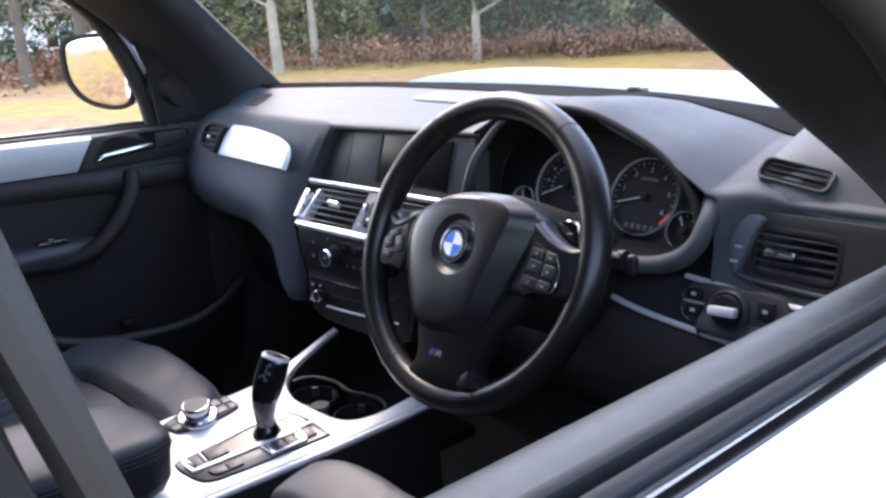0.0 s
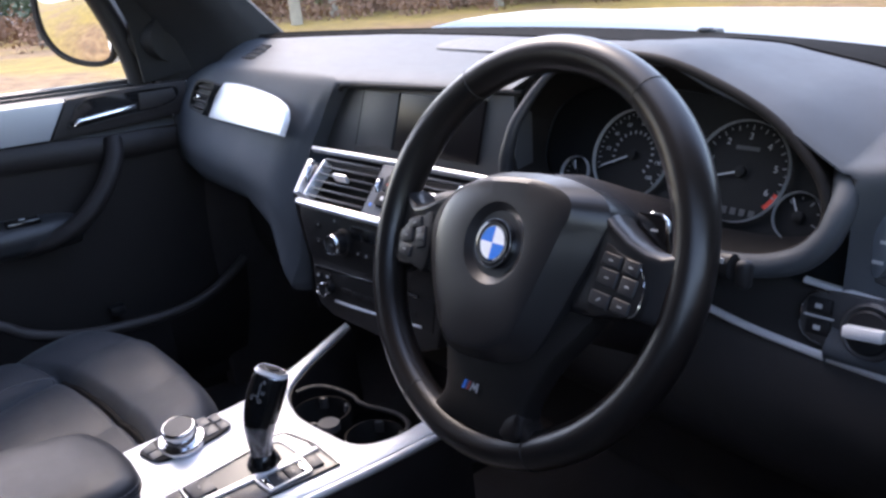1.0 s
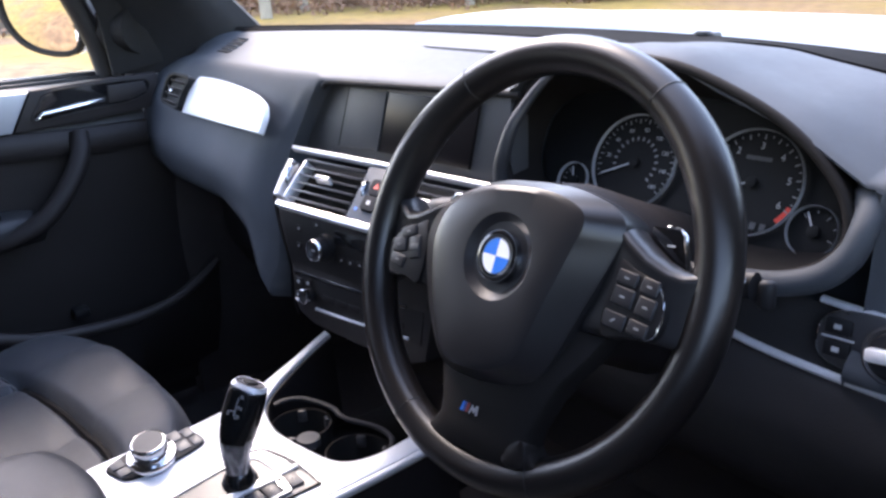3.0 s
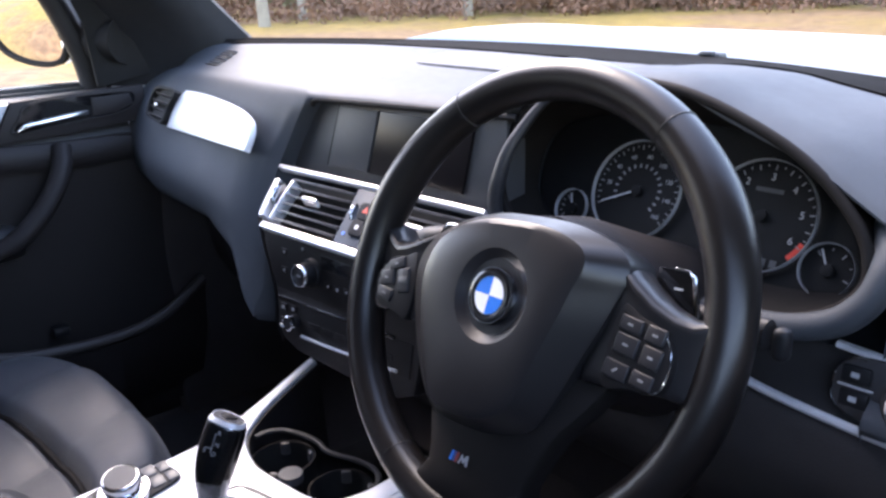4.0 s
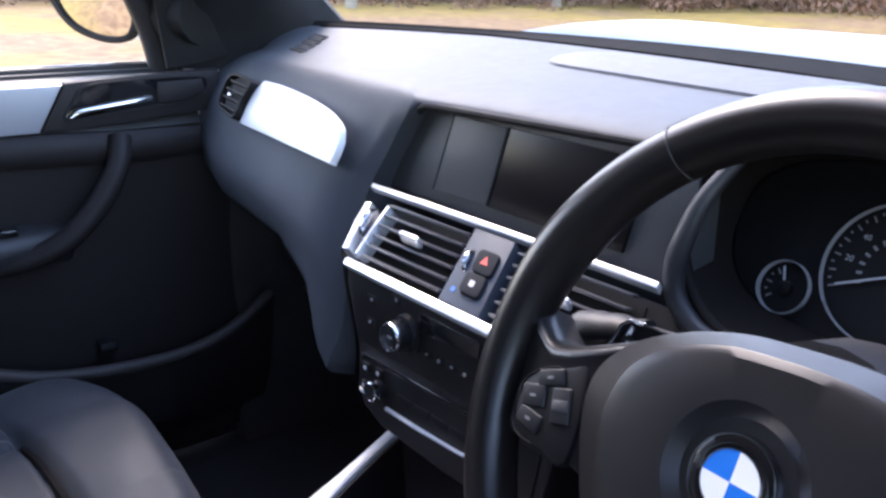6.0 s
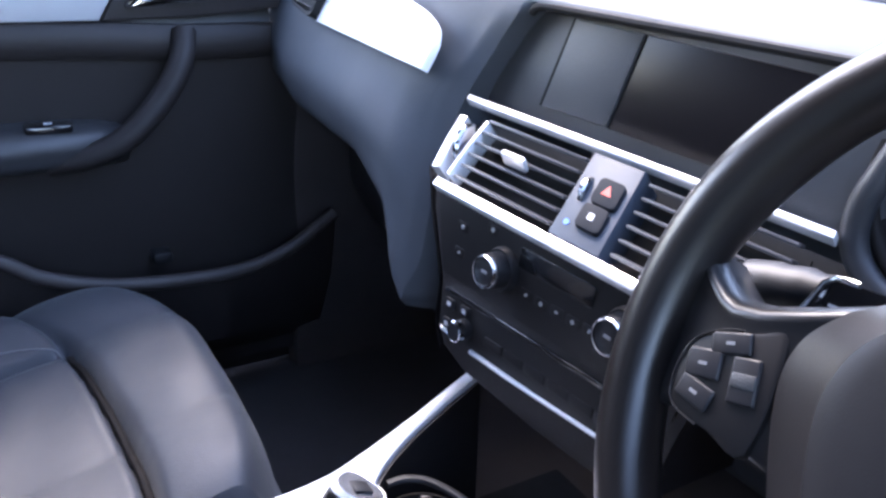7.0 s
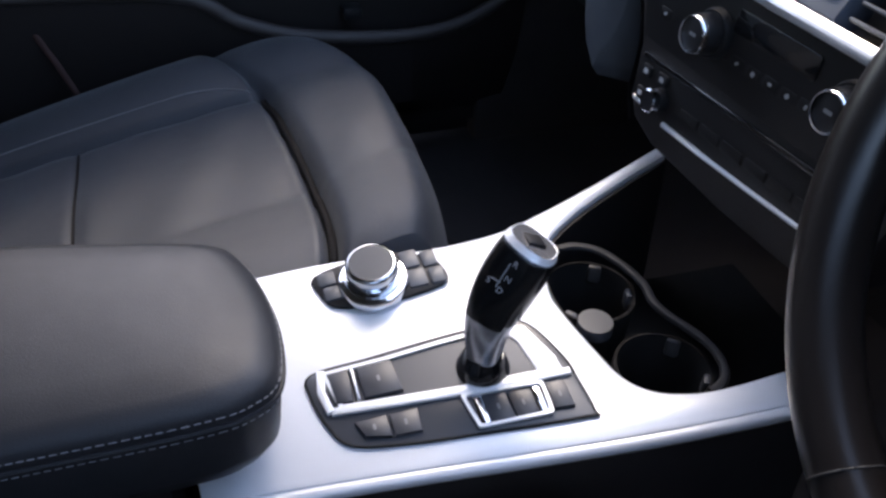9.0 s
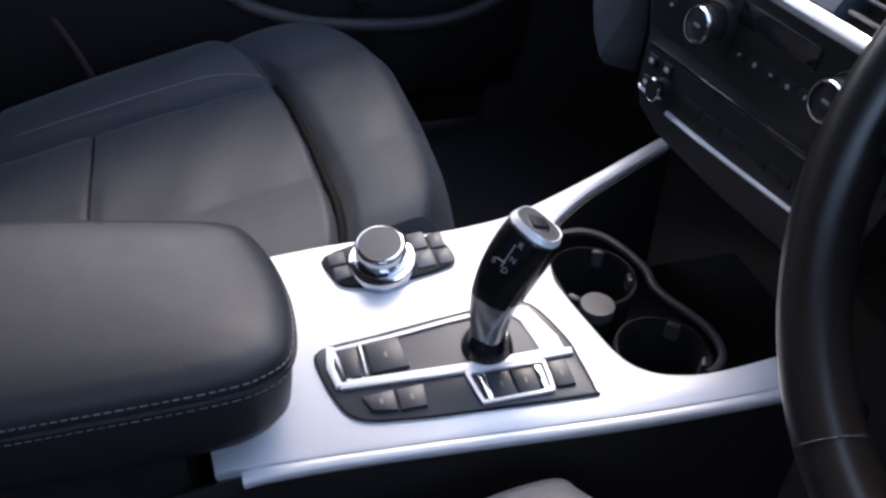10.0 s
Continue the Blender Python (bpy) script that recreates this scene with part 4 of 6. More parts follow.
def bar(points, half, m, lift, thick, mat, name, label=""):
    """A flat strip of even width along a line on a surface."""
    p = [Vector((a, b, 0)) for a, b in points]
    left, right = [], []
    for i, q in enumerate(p):
        way = (p[min(i + 1, len(p) - 1)] - p[max(i - 1, 0)]).normalized()
        side = Vector((-way.y, way.x, 0)) * half
        left.append(q + side)
        right.append(q - side)
    return part(name, slab([(q.x, q.y) for q in left + right[::-1]], thick, m, min(0.002, thick / 2), lift), mat, stack, label)


bar([(-0.172, -0.046), (-0.08, -0.0465), (0.02, -0.0465), (0.12, -0.0465), (0.178, -0.046)], 0.0046, VM, 0.006, 0.009, CHROMESATIN, "lower_vent_strip", "satin chrome strip under the vents")
bar([(-0.203, 0.046), (-0.10, 0.0465), (0.0, 0.0465), (0.10, 0.0465), (0.178, 0.046)], 0.0032, VM, 0.005, 0.009, CHROMESATIN, "upper_vent_strip", "satin chrome strip over the vents")
bar([(-0.184, -0.034), (-0.191, 0.0), (-0.193, 0.026)], 0.0052, VM, 0.004, 0.02, CHROMESATIN, "vent_end_strip", "satin chrome end piece")
bar([(-0.166, -0.034), (-0.1645, 0.0), (-0.160, 0.030)], 0.0022, VM, 0.003, 0.02, SILVER, "vent_end_edge")
thumb = lathe([(0.0, -0.004), (0.019, -0.004), (0.021, -0.002), (0.021, 0.002), (0.019, 0.004), (0.0, 0.004)], None, 30)
thumb.transform(VM @ pose(-0.174, 0.004, -0.008, 0, 90, 0))
part("thumb_wheel", thumb, STEEL, stack, "ribbed vent thumb wheel")


def slats(x0, x1, count, name):
    v = part(name, slab([(x0, -0.038), (x1, -0.038), (x1, 0.039), (x0, 0.039)], 0.002, VM, 0, -0.024), MATT, stack, "air vent with grey slats")
    for k in range(count):
        y = -0.038 + 0.077 * (k + 0.6) / count
        b = box((0, 0, 0), (x1 - x0 - 0.002, 0.0028, 0.012), 0.001)
        b.transform(VM @ pose((x0 + x1) / 2, y, -0.003, 30, 0, 0))
        part("vent_slat", b, VENTGREY, v)
    return v


v1 = slats(-0.160, -0.032, 6, "left_vent")
v2 = slats(0.032, 0.160, 6, "right_vent")
for v, tx in ((v1, -0.098), (v2, 0.096)):
    tb = box((0, 0, 0), (0.030, 0.006, 0.013), 0.0025)
    tb.transform(VM @ pose(tx, 0.002, 0.006, -15, 0, 0))
    part("vent_tab", tb, CHROMESATIN, v, "bright vent tab")
mid = part("vent_divider", slab([(-0.028, -0.040), (0.026, -0.040), (0.026, 0.040), (-0.028, 0.040)], 0.03, VM, 0.002, 0.004), BLUEGREY, stack, "blue-grey divider between the vents")
hz = part("hazard_button", slab([(p[0], p[1]) for p in rounded(0.026, 0.024, 0.005)], 0.006, VM @ pose(0.008, 0.008, 0.0), 0.0015, 0.0085), HAZARDKEY, mid)
tri = [(-0.005, -0.004), (0.005, -0.004), (0.0, 0.005)]
part("hazard_mark", slab(tri, 0.0005, VM @ pose(0.008, 0.009, 0.0), 0, 0.0091), RED, hz)
lk = part("lock_button", slab([(p[0], p[1]) for p in rounded(0.026, 0.022, 0.005)], 0.006, VM @ pose(0.006, -0.016, 0.0), 0.0015, 0.0085), HAZARDKEY, mid)
part("lock_mark", slab(rounded(0.006, 0.006, 0.001), 0.0005, VM @ pose(0.006, -0.016, 0.0), 0, 0.0091), PRINT, lk)
tw = lathe([(0.0, -0.003), (0.013, -0.003), (0.0145, -0.0015), (0.0145, 0.0015), (0.013, 0.003), (0.0, 0.003)], None, 26)
tw.transform(VM @ pose(-0.016, 0.006, -0.004, 0, 90, 0))
part("thumb_wheel", tw, STEEL, mid)
part("cold_mark", slab(circle(0.0028, 12), 0.0005, VM @ pose(-0.016, -0.026, 0), 0, 0.0046), BLUE, mid)

# display and lid above the vents
XM = plane_at((0.0, 0.203, 1.06), (1, 0.05, 0), (0, 0.12, 1))
surround = spline([(-0.195, 0.046), (-0.212, 0.02), (-0.235, -0.045), (-0.20, -0.052)], 4) + [Vector((0.18, -0.05, 0)), Vector((0.17, 0.056, 0))]
dsp = thing("display", "dark display beside a grey lidded tray under the dashboard hood", "display", (0, 0.22, 1.01))
part("surround", slab([(p[0], p[1]) for p in surround], 0.03, XM, 0.002, -0.004), GREYPANEL, dsp, "matt grey surround")
part("screen", slab([(-0.052, -0.036), (0.115, -0.036), (0.128, 0.044), (-0.034, 0.044)], 0.004, XM, 0.001, 0.0015), SCREEN, dsp, "unlit black screen")
part("tray_lid", slab([(-0.142, -0.038), (-0.058, -0.036), (-0.040, 0.044), (-0.120, 0.044)], 0.004, XM, 0.002, 0.0005), GREYPANEL, dsp, "grey tray lid")
part("joint", slab([(-0.148, -0.038), (-0.143, -0.038), (-0.121, 0.044), (-0.125, 0.044)], 0.002, XM, 0, -0.0028), MATT, dsp)
part("joint", slab([(-0.058, -0.037), (-0.0525, -0.037), (-0.0345, 0.044), (-0.0398, 0.044)], 0.002, XM, 0, -0.0028), MATT, dsp)
part("hood_edge", tube(spline([(-0.166, 0.190, 1.102), (-0.158, 0.190, 1.108), (-0.13, 0.194, 1.110), (0.0, 0.203, 1.113), (0.12, 0.215, 1.115), (0.18, 0.226, 1.115)], 5), 0.004, seg=8), MATT, dsp)


def dial_knob(x, y, r, name="heater_dial"):
    m = SM @ pose(x, y, 0)
    k = part(name, lathe([(r * 1.42, -0.002), (r * 1.38, 0.005), (r * 1.26, 0.008), (r * 1.14, 0.008), (r * 1.08, 0.020), (r, 0.022), (r, 0.022)], m), BUTTON, stack, "black dial with a bright ring")
    part("dial_rim", lathe([(r * 1.07, 0.018), (r * 1.05, 0.0235), (r * 0.99, 0.0248), (r * 0.90, 0.0246), (r * 0.88, 0.022)], m, caps=False), CHROME, k, "chrome rim")
    part("dial_cap", lathe([(r * 0.9, 0.014), (r * 0.89, 0.0228), (r * 0.84, 0.0232), (0.0, 0.0232)], m), BUTTON, k)
    part("dial_mark", slab(rounded(0.007, 0.0025, 0.0005), 0.0004, m, 0, 0.0236), PRINTDIM, k)
    return k


dial_knob(-0.061, 0.013, 0.0138)
dial_knob(0.076, 0.021, 0.0138)
part("heater_panel", slab([(-0.142, -0.022), (0.128, -0.022), (0.142, 0.048), (-0.164, 0.048)], 0.004, SM, 0.001, 0.0016), PANELBLACK, stack, "satin black heater panel")
part("heater_display", slab(rounded(0.085, 0.018, 0.003), 0.003, SM @ pose(-0.002, 0.031, 0), 0.0008, 0.0028), PIANO, stack)
for k, (bx, by) in enumerate(((-0.048, 0.004), (-0.03, 0.003), (-0.012, 0.003), (0.006, 0.004), (0.024, 0.004), (0.042, 0.005), (-0.122, 0.028), (-0.122, 0.004), (-0.082, 0.040))):
    bt = part("heater_button", slab(rounded(0.015, 0.009, 0.002), 0.003, SM @ pose(bx, by, 0), 0.0004, 0.0020), PANELBLACK, stack)
    part("button_mark", slab(rounded(0.0036, 0.0022 if k % 2 else 0.0034, 0.0008), 0.0004, SM @ pose(bx, by, 0, 0, 0, 35 * (k % 3)), 0, 0.0024), PRINTSOFT, bt)
part("disc_slot", slab([(-0.132, -0.0375), (0.092, -0.031), (0.092, -0.0265), (-0.132, -0.033)], 0.003, SM, 0.0008, 0.003), PIANO, stack, "disc slot")
part("radio_panel", slab([(-0.136, -0.076), (0.118, -0.070), (0.122, -0.0285), (-0.136, -0.036)], 0.004, SM, 0.001, 0.0016), PANELBLACK, stack, "satin black radio panel")
for k in range(6):
    bx = -0.058 + 0.027 * k
    part("preset_button", slab(rounded(0.024, 0.009, 0.0015), 0.003, SM @ pose(bx, -0.058 + 0.03 * (bx + 0.058) * 0.9, 0, 0, 0, 1.6), 0.0006, 0.0026), PANELBLACK, stack)
for bx, by in ((-0.122, -0.046), (-0.10, -0.044), (-0.122, -0.066)):
    bt = part("radio_button", slab(rounded(0.013, 0.010, 0.002), 0.003, SM @ pose(bx, by, 0), 0.0008, 0.0042), BUTTON, stack)
    part("button_mark", slab(rounded(0.005, 0.004, 0.0006), 0.0004, SM @ pose(bx, by, 0), 0, 0.0046), PRINT, bt)
vk = SM @ pose(-0.096, -0.060, 0)
vkn = part("volume_knob", lathe([(0.010, 0.0), (0.0098, 0.014), (0.0088, 0.016), (0.0, 0.016)], vk), BUTTON, stack)
part("knob_rim", lathe([(0.0102, 0.010), (0.0102, 0.0155), (0.0088, 0.0168), (0.0085, 0.0164)], vk, caps=False), STEEL, vkn)
bar([(-0.086, -0.0775), (-0.04, -0.076), (0.02, -0.0725), (0.08, -0.0685), (0.098, -0.0672)], 0.0019, SM, 0.004, 0.005, SILVER, "radio_strip", "thin bright strip under the radio")
bar([(-0.131, -0.0735), (-0.117, -0.0745)], 0.002, SM, 0.004, 0.005, SILVER, "radio_strip_end")

# ---- steering wheel ----
WC = Vector((0.371, 0.033, 1.030))
WM = plane_at(WC, (1, 0, 0), (0, 0.410, 0.912)) @ pose(0, 0, 0, 0, 0, 3.7)
wheel = thing("steering_wheel", "black leather three-spoke steering wheel with a blue and white round badge", "steering wheel", (0.371, 0.12, 1.0))
RIM = 0.1795
RM = plane_at((0.3618, 0.0371, 1.0137), (1, 0.028, 0), (0, 0.391, 0.920)) @ pose(0, 0, 0, 0, 0, 3.7)


def rim_radius(a):
    """The grip is thicker at ten to and ten past."""
    return 0.0172 + 0.0016 * math.exp(-((math.degrees(a) - 28) / 16) ** 2) + 0.0016 * math.exp(-((math.degrees(a) - 152) / 16) ** 2)


rows = []
for k in range(121):
    a = 2 * math.pi * k / 120
    rr = rim_radius(a % (2 * math.pi))
    c, s = math.cos(a), math.sin(a)
    rows.append([RM @ Vector(((RIM + rr * 0.97 * math.cos(2 * math.pi * j / 20)) * c, (RIM + rr * 0.97 * math.cos(2 * math.pi * j / 20)) * s, rr * 1.06 * math.sin(2 * math.pi * j / 20))) for j in range(20)])
rim = part("rim", loft(rows, closed=True), WHEELSKIN, wheel, "worn black leather rim")
for a in (52.5, 122, 240, 291):
    ring_pts = []
    for j in range(25):
        q = 2 * math.pi * j / 24
        rr = rim_radius(radians(a)) + 0.0002
        ring_pts.append(RM @ Vector(((RIM + rr * 0.97 * math.cos(q)) * math.cos(radians(a)), (RIM + rr * 0.97 * math.cos(q)) * math.sin(radians(a)), rr * 1.06 * math.sin(q))))
    part("rim_seam", tube(ring_pts[:-1], 0.0005, seg=6, closed=True, up=(0.2, 0.9, 0.3)), SEAM, rim)

pad_out = spline([(0.0, 0.054, 0), (0.028, 0.0545, 0), (0.056, 0.052, 0), (0.085, 0.044, 0), (0.099, 0.034, 0), (0.102, 0.022, 0), (0.098, 0.009, 0), (0.090, -0.014, 0), (0.079, -0.041, 0), (0.068, -0.070, 0), (0.060, -0.089, 0), (0.051, -0.101, 0),
                  (0.031, -0.111, 0), (0.007, -0.1165, 0), (-0.020, -0.118, 0), (-0.047, -0.115, 0), (-0.065, -0.102, 0), (-0.084, -0.074, 0), (-0.098, -0.045, 0), (-0.107, -0.019, 0), (-0.108, -0.001, 0), (-0.101, 0.016, 0), (-0.084, 0.031, 0), (-0.057, 0.044, 0), (-0.027, 0.052, 0)], 4, True)


def pad_loop(k, ky, n, drop=0.0):
    return [WM @ Vector((p.x * k, -0.02 + (p.y + 0.02) * ky + drop, n)) for p in pad_out]


def facet_loop(k, n):
    """The inner edge of the slanting side facets, wide above and narrow below."""
    out = []
    for p in pad_out:
        f = min(1, max(0, (p.y - 0.0) / 0.05))
        out.append(WM @ Vector((-0.003 + (p.x + 0.003) * k * (0.725 + 0.10 * f * f), -0.02 + (p.y + 0.02) * (0.89 + 0.4 * (k - 1)), n)))
    return out


def dish_loop(r, n):
    """The round dish about the badge."""
    return [WM @ Vector((r * math.sin(a), -0.013 + r * math.cos(a), n)) for a in (math.atan2(p.x, p.y + 0.013) for p in pad_out)]


rows = [pad_loop(0.97, 0.97, -0.030), pad_loop(1.0, 1.0, 0.002), pad_loop(0.995, 0.995, 0.010), pad_loop(0.975, 0.98, 0.0120), facet_loop(1.02, 0.0266), facet_loop(1.0, 0.0280), facet_loop(0.97, 0.0286), facet_loop(0.85, 0.0305),
        dish_loop(0.042, 0.0312), dish_loop(0.0365, 0.0310), dish_loop(0.0345, 0.0298), dish_loop(0.029, 0.0262), dish_loop(0.022, 0.0258), dish_loop(0.003, 0.0258)]
pad = part("airbag_cover", loft(rows, closed=True, caps=True), PAD, wheel, "grey-black airbag cover", sharp=24)
BM = WM @ pose(0.0, -0.013, 0.0)
part("badge_base", lathe([(0.0, 0.022), (0.0222, 0.024), (0.0222, 0.030), (0.0216, 0.0314), (0.0211, 0.0314), (0.0209, 0.0305), (0.0, 0.0305)], BM), STEEL, pad, "chrome badge ring")
part("badge_band", ring(circle(0.0209), circle(0.0146), 0.001, BM, 0.0314), PIANO, pad)
for q in range(4):
    wedge = [(0, 0)] + [(0.0145 * math.cos(radians(90 * q + 9 * k - 3)), 0.0145 * math.sin(radians(90 * q + 9 * k - 3))) for k in range(11)]
    part("badge_quarter", slab(wedge, 0.001, BM, 0, 0.0316), BADGEBLUE if q % 2 == 1 else BADGEWHITE, pad)
part("badge_edge", ring(circle(0.0149), circle(0.0144), 0.001, BM, 0.0318), CHROME, pad)


def spoke(s):
    """A side spoke with its raised upper edge, which runs on into the rim."""
    rows = []
    tops = ((0.078, 0.038), (0.095, 0.033), (0.107, 0.0235), (0.124, 0.0125), (0.141, 0.0055), (0.153, 0.004), (0.162, 0.007), (0.171, 0.012)) if s > 0 else \
        ((0.078, 0.034), (0.095, 0.0265), (0.107, 0.021), (0.128, 0.0130), (0.143, 0.0105), (0.152, 0.0125), (0.161, 0.0175), (0.174, 0.026))
    lows = (-0.055, -0.054, -0.052, -0.050, -0.049, -0.050, -0.052, -0.055)
    for (u, top), low, n in zip(tops, lows, (0.004, 0.006, 0.007, 0.006, 0.003, 0.0, -0.002, -0.006)):
        rows.append(spline([WM @ Vector((s * u, v, z)) for v, z in ((top, n - 0.03), (top + 0.002, n - 0.010), (top - 0.001, n + 0.001), (top - 0.006, n + 0.005), (top - 0.014, n + 0.003), (top * 0.4 + low * 0.6, n), (low + 0.006, n), (low, n - 0.006), (low + 0.004, n - 0.03))], 3))
    return loft(rows, closed=True, caps=True)


def at_wheel(bm, u, v, n, turn=0.0):
    bm.transform(WM @ pose(u, v, n, 0, 0, turn))
    return bm


for s in (-1, 1):
    sp_part = part("side_spoke", spoke(s), PAD, wheel, "dark side spoke")
    shift = 0.0 if s > 0 else -0.009
    outline = spline([(s * u + shift, v, 0) for u, v in ((0.101, 0.003), (0.118, 0.0), (0.133, -0.005), (0.145, -0.016), (0.147, -0.034), (0.141, -0.047), (0.120, -0.050), (0.098, -0.050))], 4, True)
    bp = part("button_panel", slab([(p.x, p.y) for p in outline], 0.010, WM, 0.002, 0.0105), PANELBLACK, wheel, "button panel")
    part("panel_rim", tube([WM @ Vector((p.x, p.y, 0.0105)) for p in outline if s * p.x > 0.130], 0.0006, seg=6), STEEL if s > 0 else PANELBLACK, bp)
    if s > 0:
        keys = ((0.113, -0.0075, 0.0180, 0.0105, -8), (0.133, -0.0105, 0.0150, 0.0120, -8), (0.1125, -0.0215, 0.0185, 0.0140, -8), (0.133, -0.0255, 0.0155, 0.0145, -8), (0.109, -0.0395, 0.0200, 0.0125, -8), (0.130, -0.0415, 0.0170, 0.0110, -8))
    else:
        keys = ((-0.134, -0.0085, 0.020, 0.0105, 20), (-0.1430, -0.0225, 0.0180, 0.0140, 14), (-0.1415, -0.0365, 0.0190, 0.0115, -8), (-0.1210, -0.0215, 0.0140, 0.0215, 14))
    for k, (u, v, w, h, turn) in enumerate(keys):
        kb = part("wheel_button", at_wheel(box((0, 0, 0), (w, h, 0.004), 0.0014, seg=3), u, v, 0.0103, turn), WHEELKEY, bp)
        if s < 0 and k == 3:
            part("rocker_bar", at_wheel(box((0, 0, 0), (0.0125, 0.0072, 0.0030), 0.0012), u, v, 0.0115, turn), GREYPANEL, kb, "grey rocker bar")
        else:
            part("button_mark", at_wheel(box((0, 0, 0), (0.0042, 0.0016, 0.0004), 0), u, v, 0.0125, 35 if k == 4 else turn), PRINTDIM, kb)
    pd = [Vector((s * a, b, 0)) for a, b in ((0.098, 0.037), (0.112, 0.0375), (0.123, 0.037), (0.128, 0.033), (0.132, 0.020), (0.138, 0.002), (0.120, 0.0), (0.100, 0.010))]
    pad_le = part("shift_paddle", slab([(p.x, p.y) for p in pd], 0.006, WM, 0.002, -0.028), PIANO, wheel, "black shift paddle with a bright edge")
    part("paddle_edge", tube([WM @ Vector((p.x, p.y, -0.028)) for p in pd[1:6]], 0.0014, seg=8), CHROME, pad_le)
    part("paddle_mark", at_wheel(box((0, 0, 0), (0.007, 0.0016, 0.0004), 0), s * 0.118, 0.024, -0.0278), PRINT, pad_le)

rows = []
for v, w0, w1, n in ((-0.055, -0.094, 0.096, -0.004), (-0.075, -0.082, 0.086, 0.001), (-0.095, -0.068, 0.0725, 0.004), (-0.112, -0.058, 0.0635, 0.005), (-0.128, -0.0535, 0.0565, 0.0045),
                     (-0.142, -0.050, 0.0505, 0.0035), (-0.154, -0.050, 0.050, 0.002), (-0.166, -0.058, 0.060, 0.0), (-0.178, -0.074, 0.078, -0.006)):
    rows.append(spline([WM @ Vector((u, v, z)) for u, z in ((w0, n - 0.024), (w0 - 0.001, n - 0.006), (w0 + 0.005, n + 0.002), (w0 * 0.4, n + 0.006), (w1 * 0.4, n + 0.006), (w1 - 0.005, n + 0.002), (w1 + 0.001, n - 0.006), (w1, n - 0.024))], 3))
low = part("lower_spoke", loft(rows, closed=True, caps=True), COWL, wheel, "dark lower spoke")
part("spoke_foot", slab([(p.x, p.y) for p in spline([(0.030, -0.156, 0), (0.044, -0.149, 0), (0.052, -0.154, 0), (0.055, -0.170, 0), (0.044, -0.176, 0), (0.030, -0.174, 0)], 3, True)], 0.016, WM, 0.006, 0.0058), WHEELSKIN, low)
badge = [(BADGEBLUE, -0.005), (MBLUE, -0.002), (MRED, 0.001)]
for mat, du in badge:
    part("badge_stripe", at_wheel(slab([(-0.0018, -0.004), (0.0004, -0.004), (0.0022, 0.004), (0.0, 0.004)], 0.0006, None, 0), -0.012 + du, -0.1415, 0.0112), mat, low)
part("badge_letter_bar", at_wheel(slab([(-0.0050, -0.0040), (-0.0020, 0.0040), (0.0002, 0.0005), (0.0028, 0.0040), (0.0048, 0.0040), (0.0048, -0.0040), (0.0028, -0.0040), (0.0028, 0.0005), (0.0005, -0.0028), (-0.0020, 0.0005), (-0.0034, -0.0040)], 0.0006, None, 0), -0.004, -0.1415, 0.0112), RINGGREY, low)
part("column_shroud", tube([WM @ Vector(p) for p in ((0, -0.01, -0.02), (0, -0.01, -0.06), (0, -0.01, -0.14), (0, -0.01, -0.22))], [0.07, 0.078, 0.08, 0.085], seg=24, flat=0.85, up=(1, 0, 0)), DARK, wheel, "black steering column shroud")

# stalks behind the wheel
stalk = thing("control_stalk", "black wiper stalk with white marks behind the steering wheel", "stalk", (0.46, 0.12, 1.0))
part("stalk_arm", tube([(0.42, 0.12, 1.010), (0.49, 0.112, 1.015), (0.535, 0.103, 1.020)], [0.009, 0.007, 0.007], seg=12), DARK, stalk)
part("stalk_tip", box((0.5505, 0.1005, 1.0165), (0.0125, 0.012, 0.024), 0.005, seg=3), BUTTON, stalk, "dark stalk end")
part("stalk_collar", tube([(0.531, 0.103, 1.020), (0.540, 0.102, 1.020)], [0.0078, 0.0085], seg=14, flat=1.3), BUTTON, stalk)
part("stalk_mark", box((0.533, 0.0945, 1.026), (0.006, 0.001, 0.004), 0), PRINT, stalk)
left = thing("indicator_stalk", "black indicator stalk with white marks behind the steering wheel", "stalk", (0.28, 0.12, 1.0))
part("stalk_arm", tube([(0.32, 0.115, 1.022), (0.26, 0.10, 1.024), (0.215, 0.092, 1.020)], [0.009, 0.009, 0.011], seg=12), DARK, left)
part("stalk_tip", tube(spline([(0.240, 0.094, 1.027), (0.215, 0.091, 1.021), (0.195, 0.089, 1.015), (0.182, 0.088, 1.011)], 4), [0.012] * 3 + [0.0145] * 3 + [0.016] * 5 + [0.013] + [0.007], seg=16, flat=0.8), BUTTON, left)
part("stalk_mark", box((0.196, 0.0755, 1.0165), (0.012, 0.001, 0.005), 0), PRINT, left)


# ---- centre console ----
def zc(x, y):
    """The height of the console's top."""
    return 0.694 - 0.17 * x + 0.12 * (y + 0.15)


CM = plane_at((0, -0.15, 0.694), (1, 0, -0.17), (0, 1, 0.12))


def cxy(x, y):
    """A place on the console's top, in the plane's own x and y."""
    q = CM.inverted() @ Vector((x, y, zc(x, y)))
    return q.x, q.y


console = thing("centre_console", "centre console with a satin silver top and dark sides", "console", (0, -0.1, 0.4))
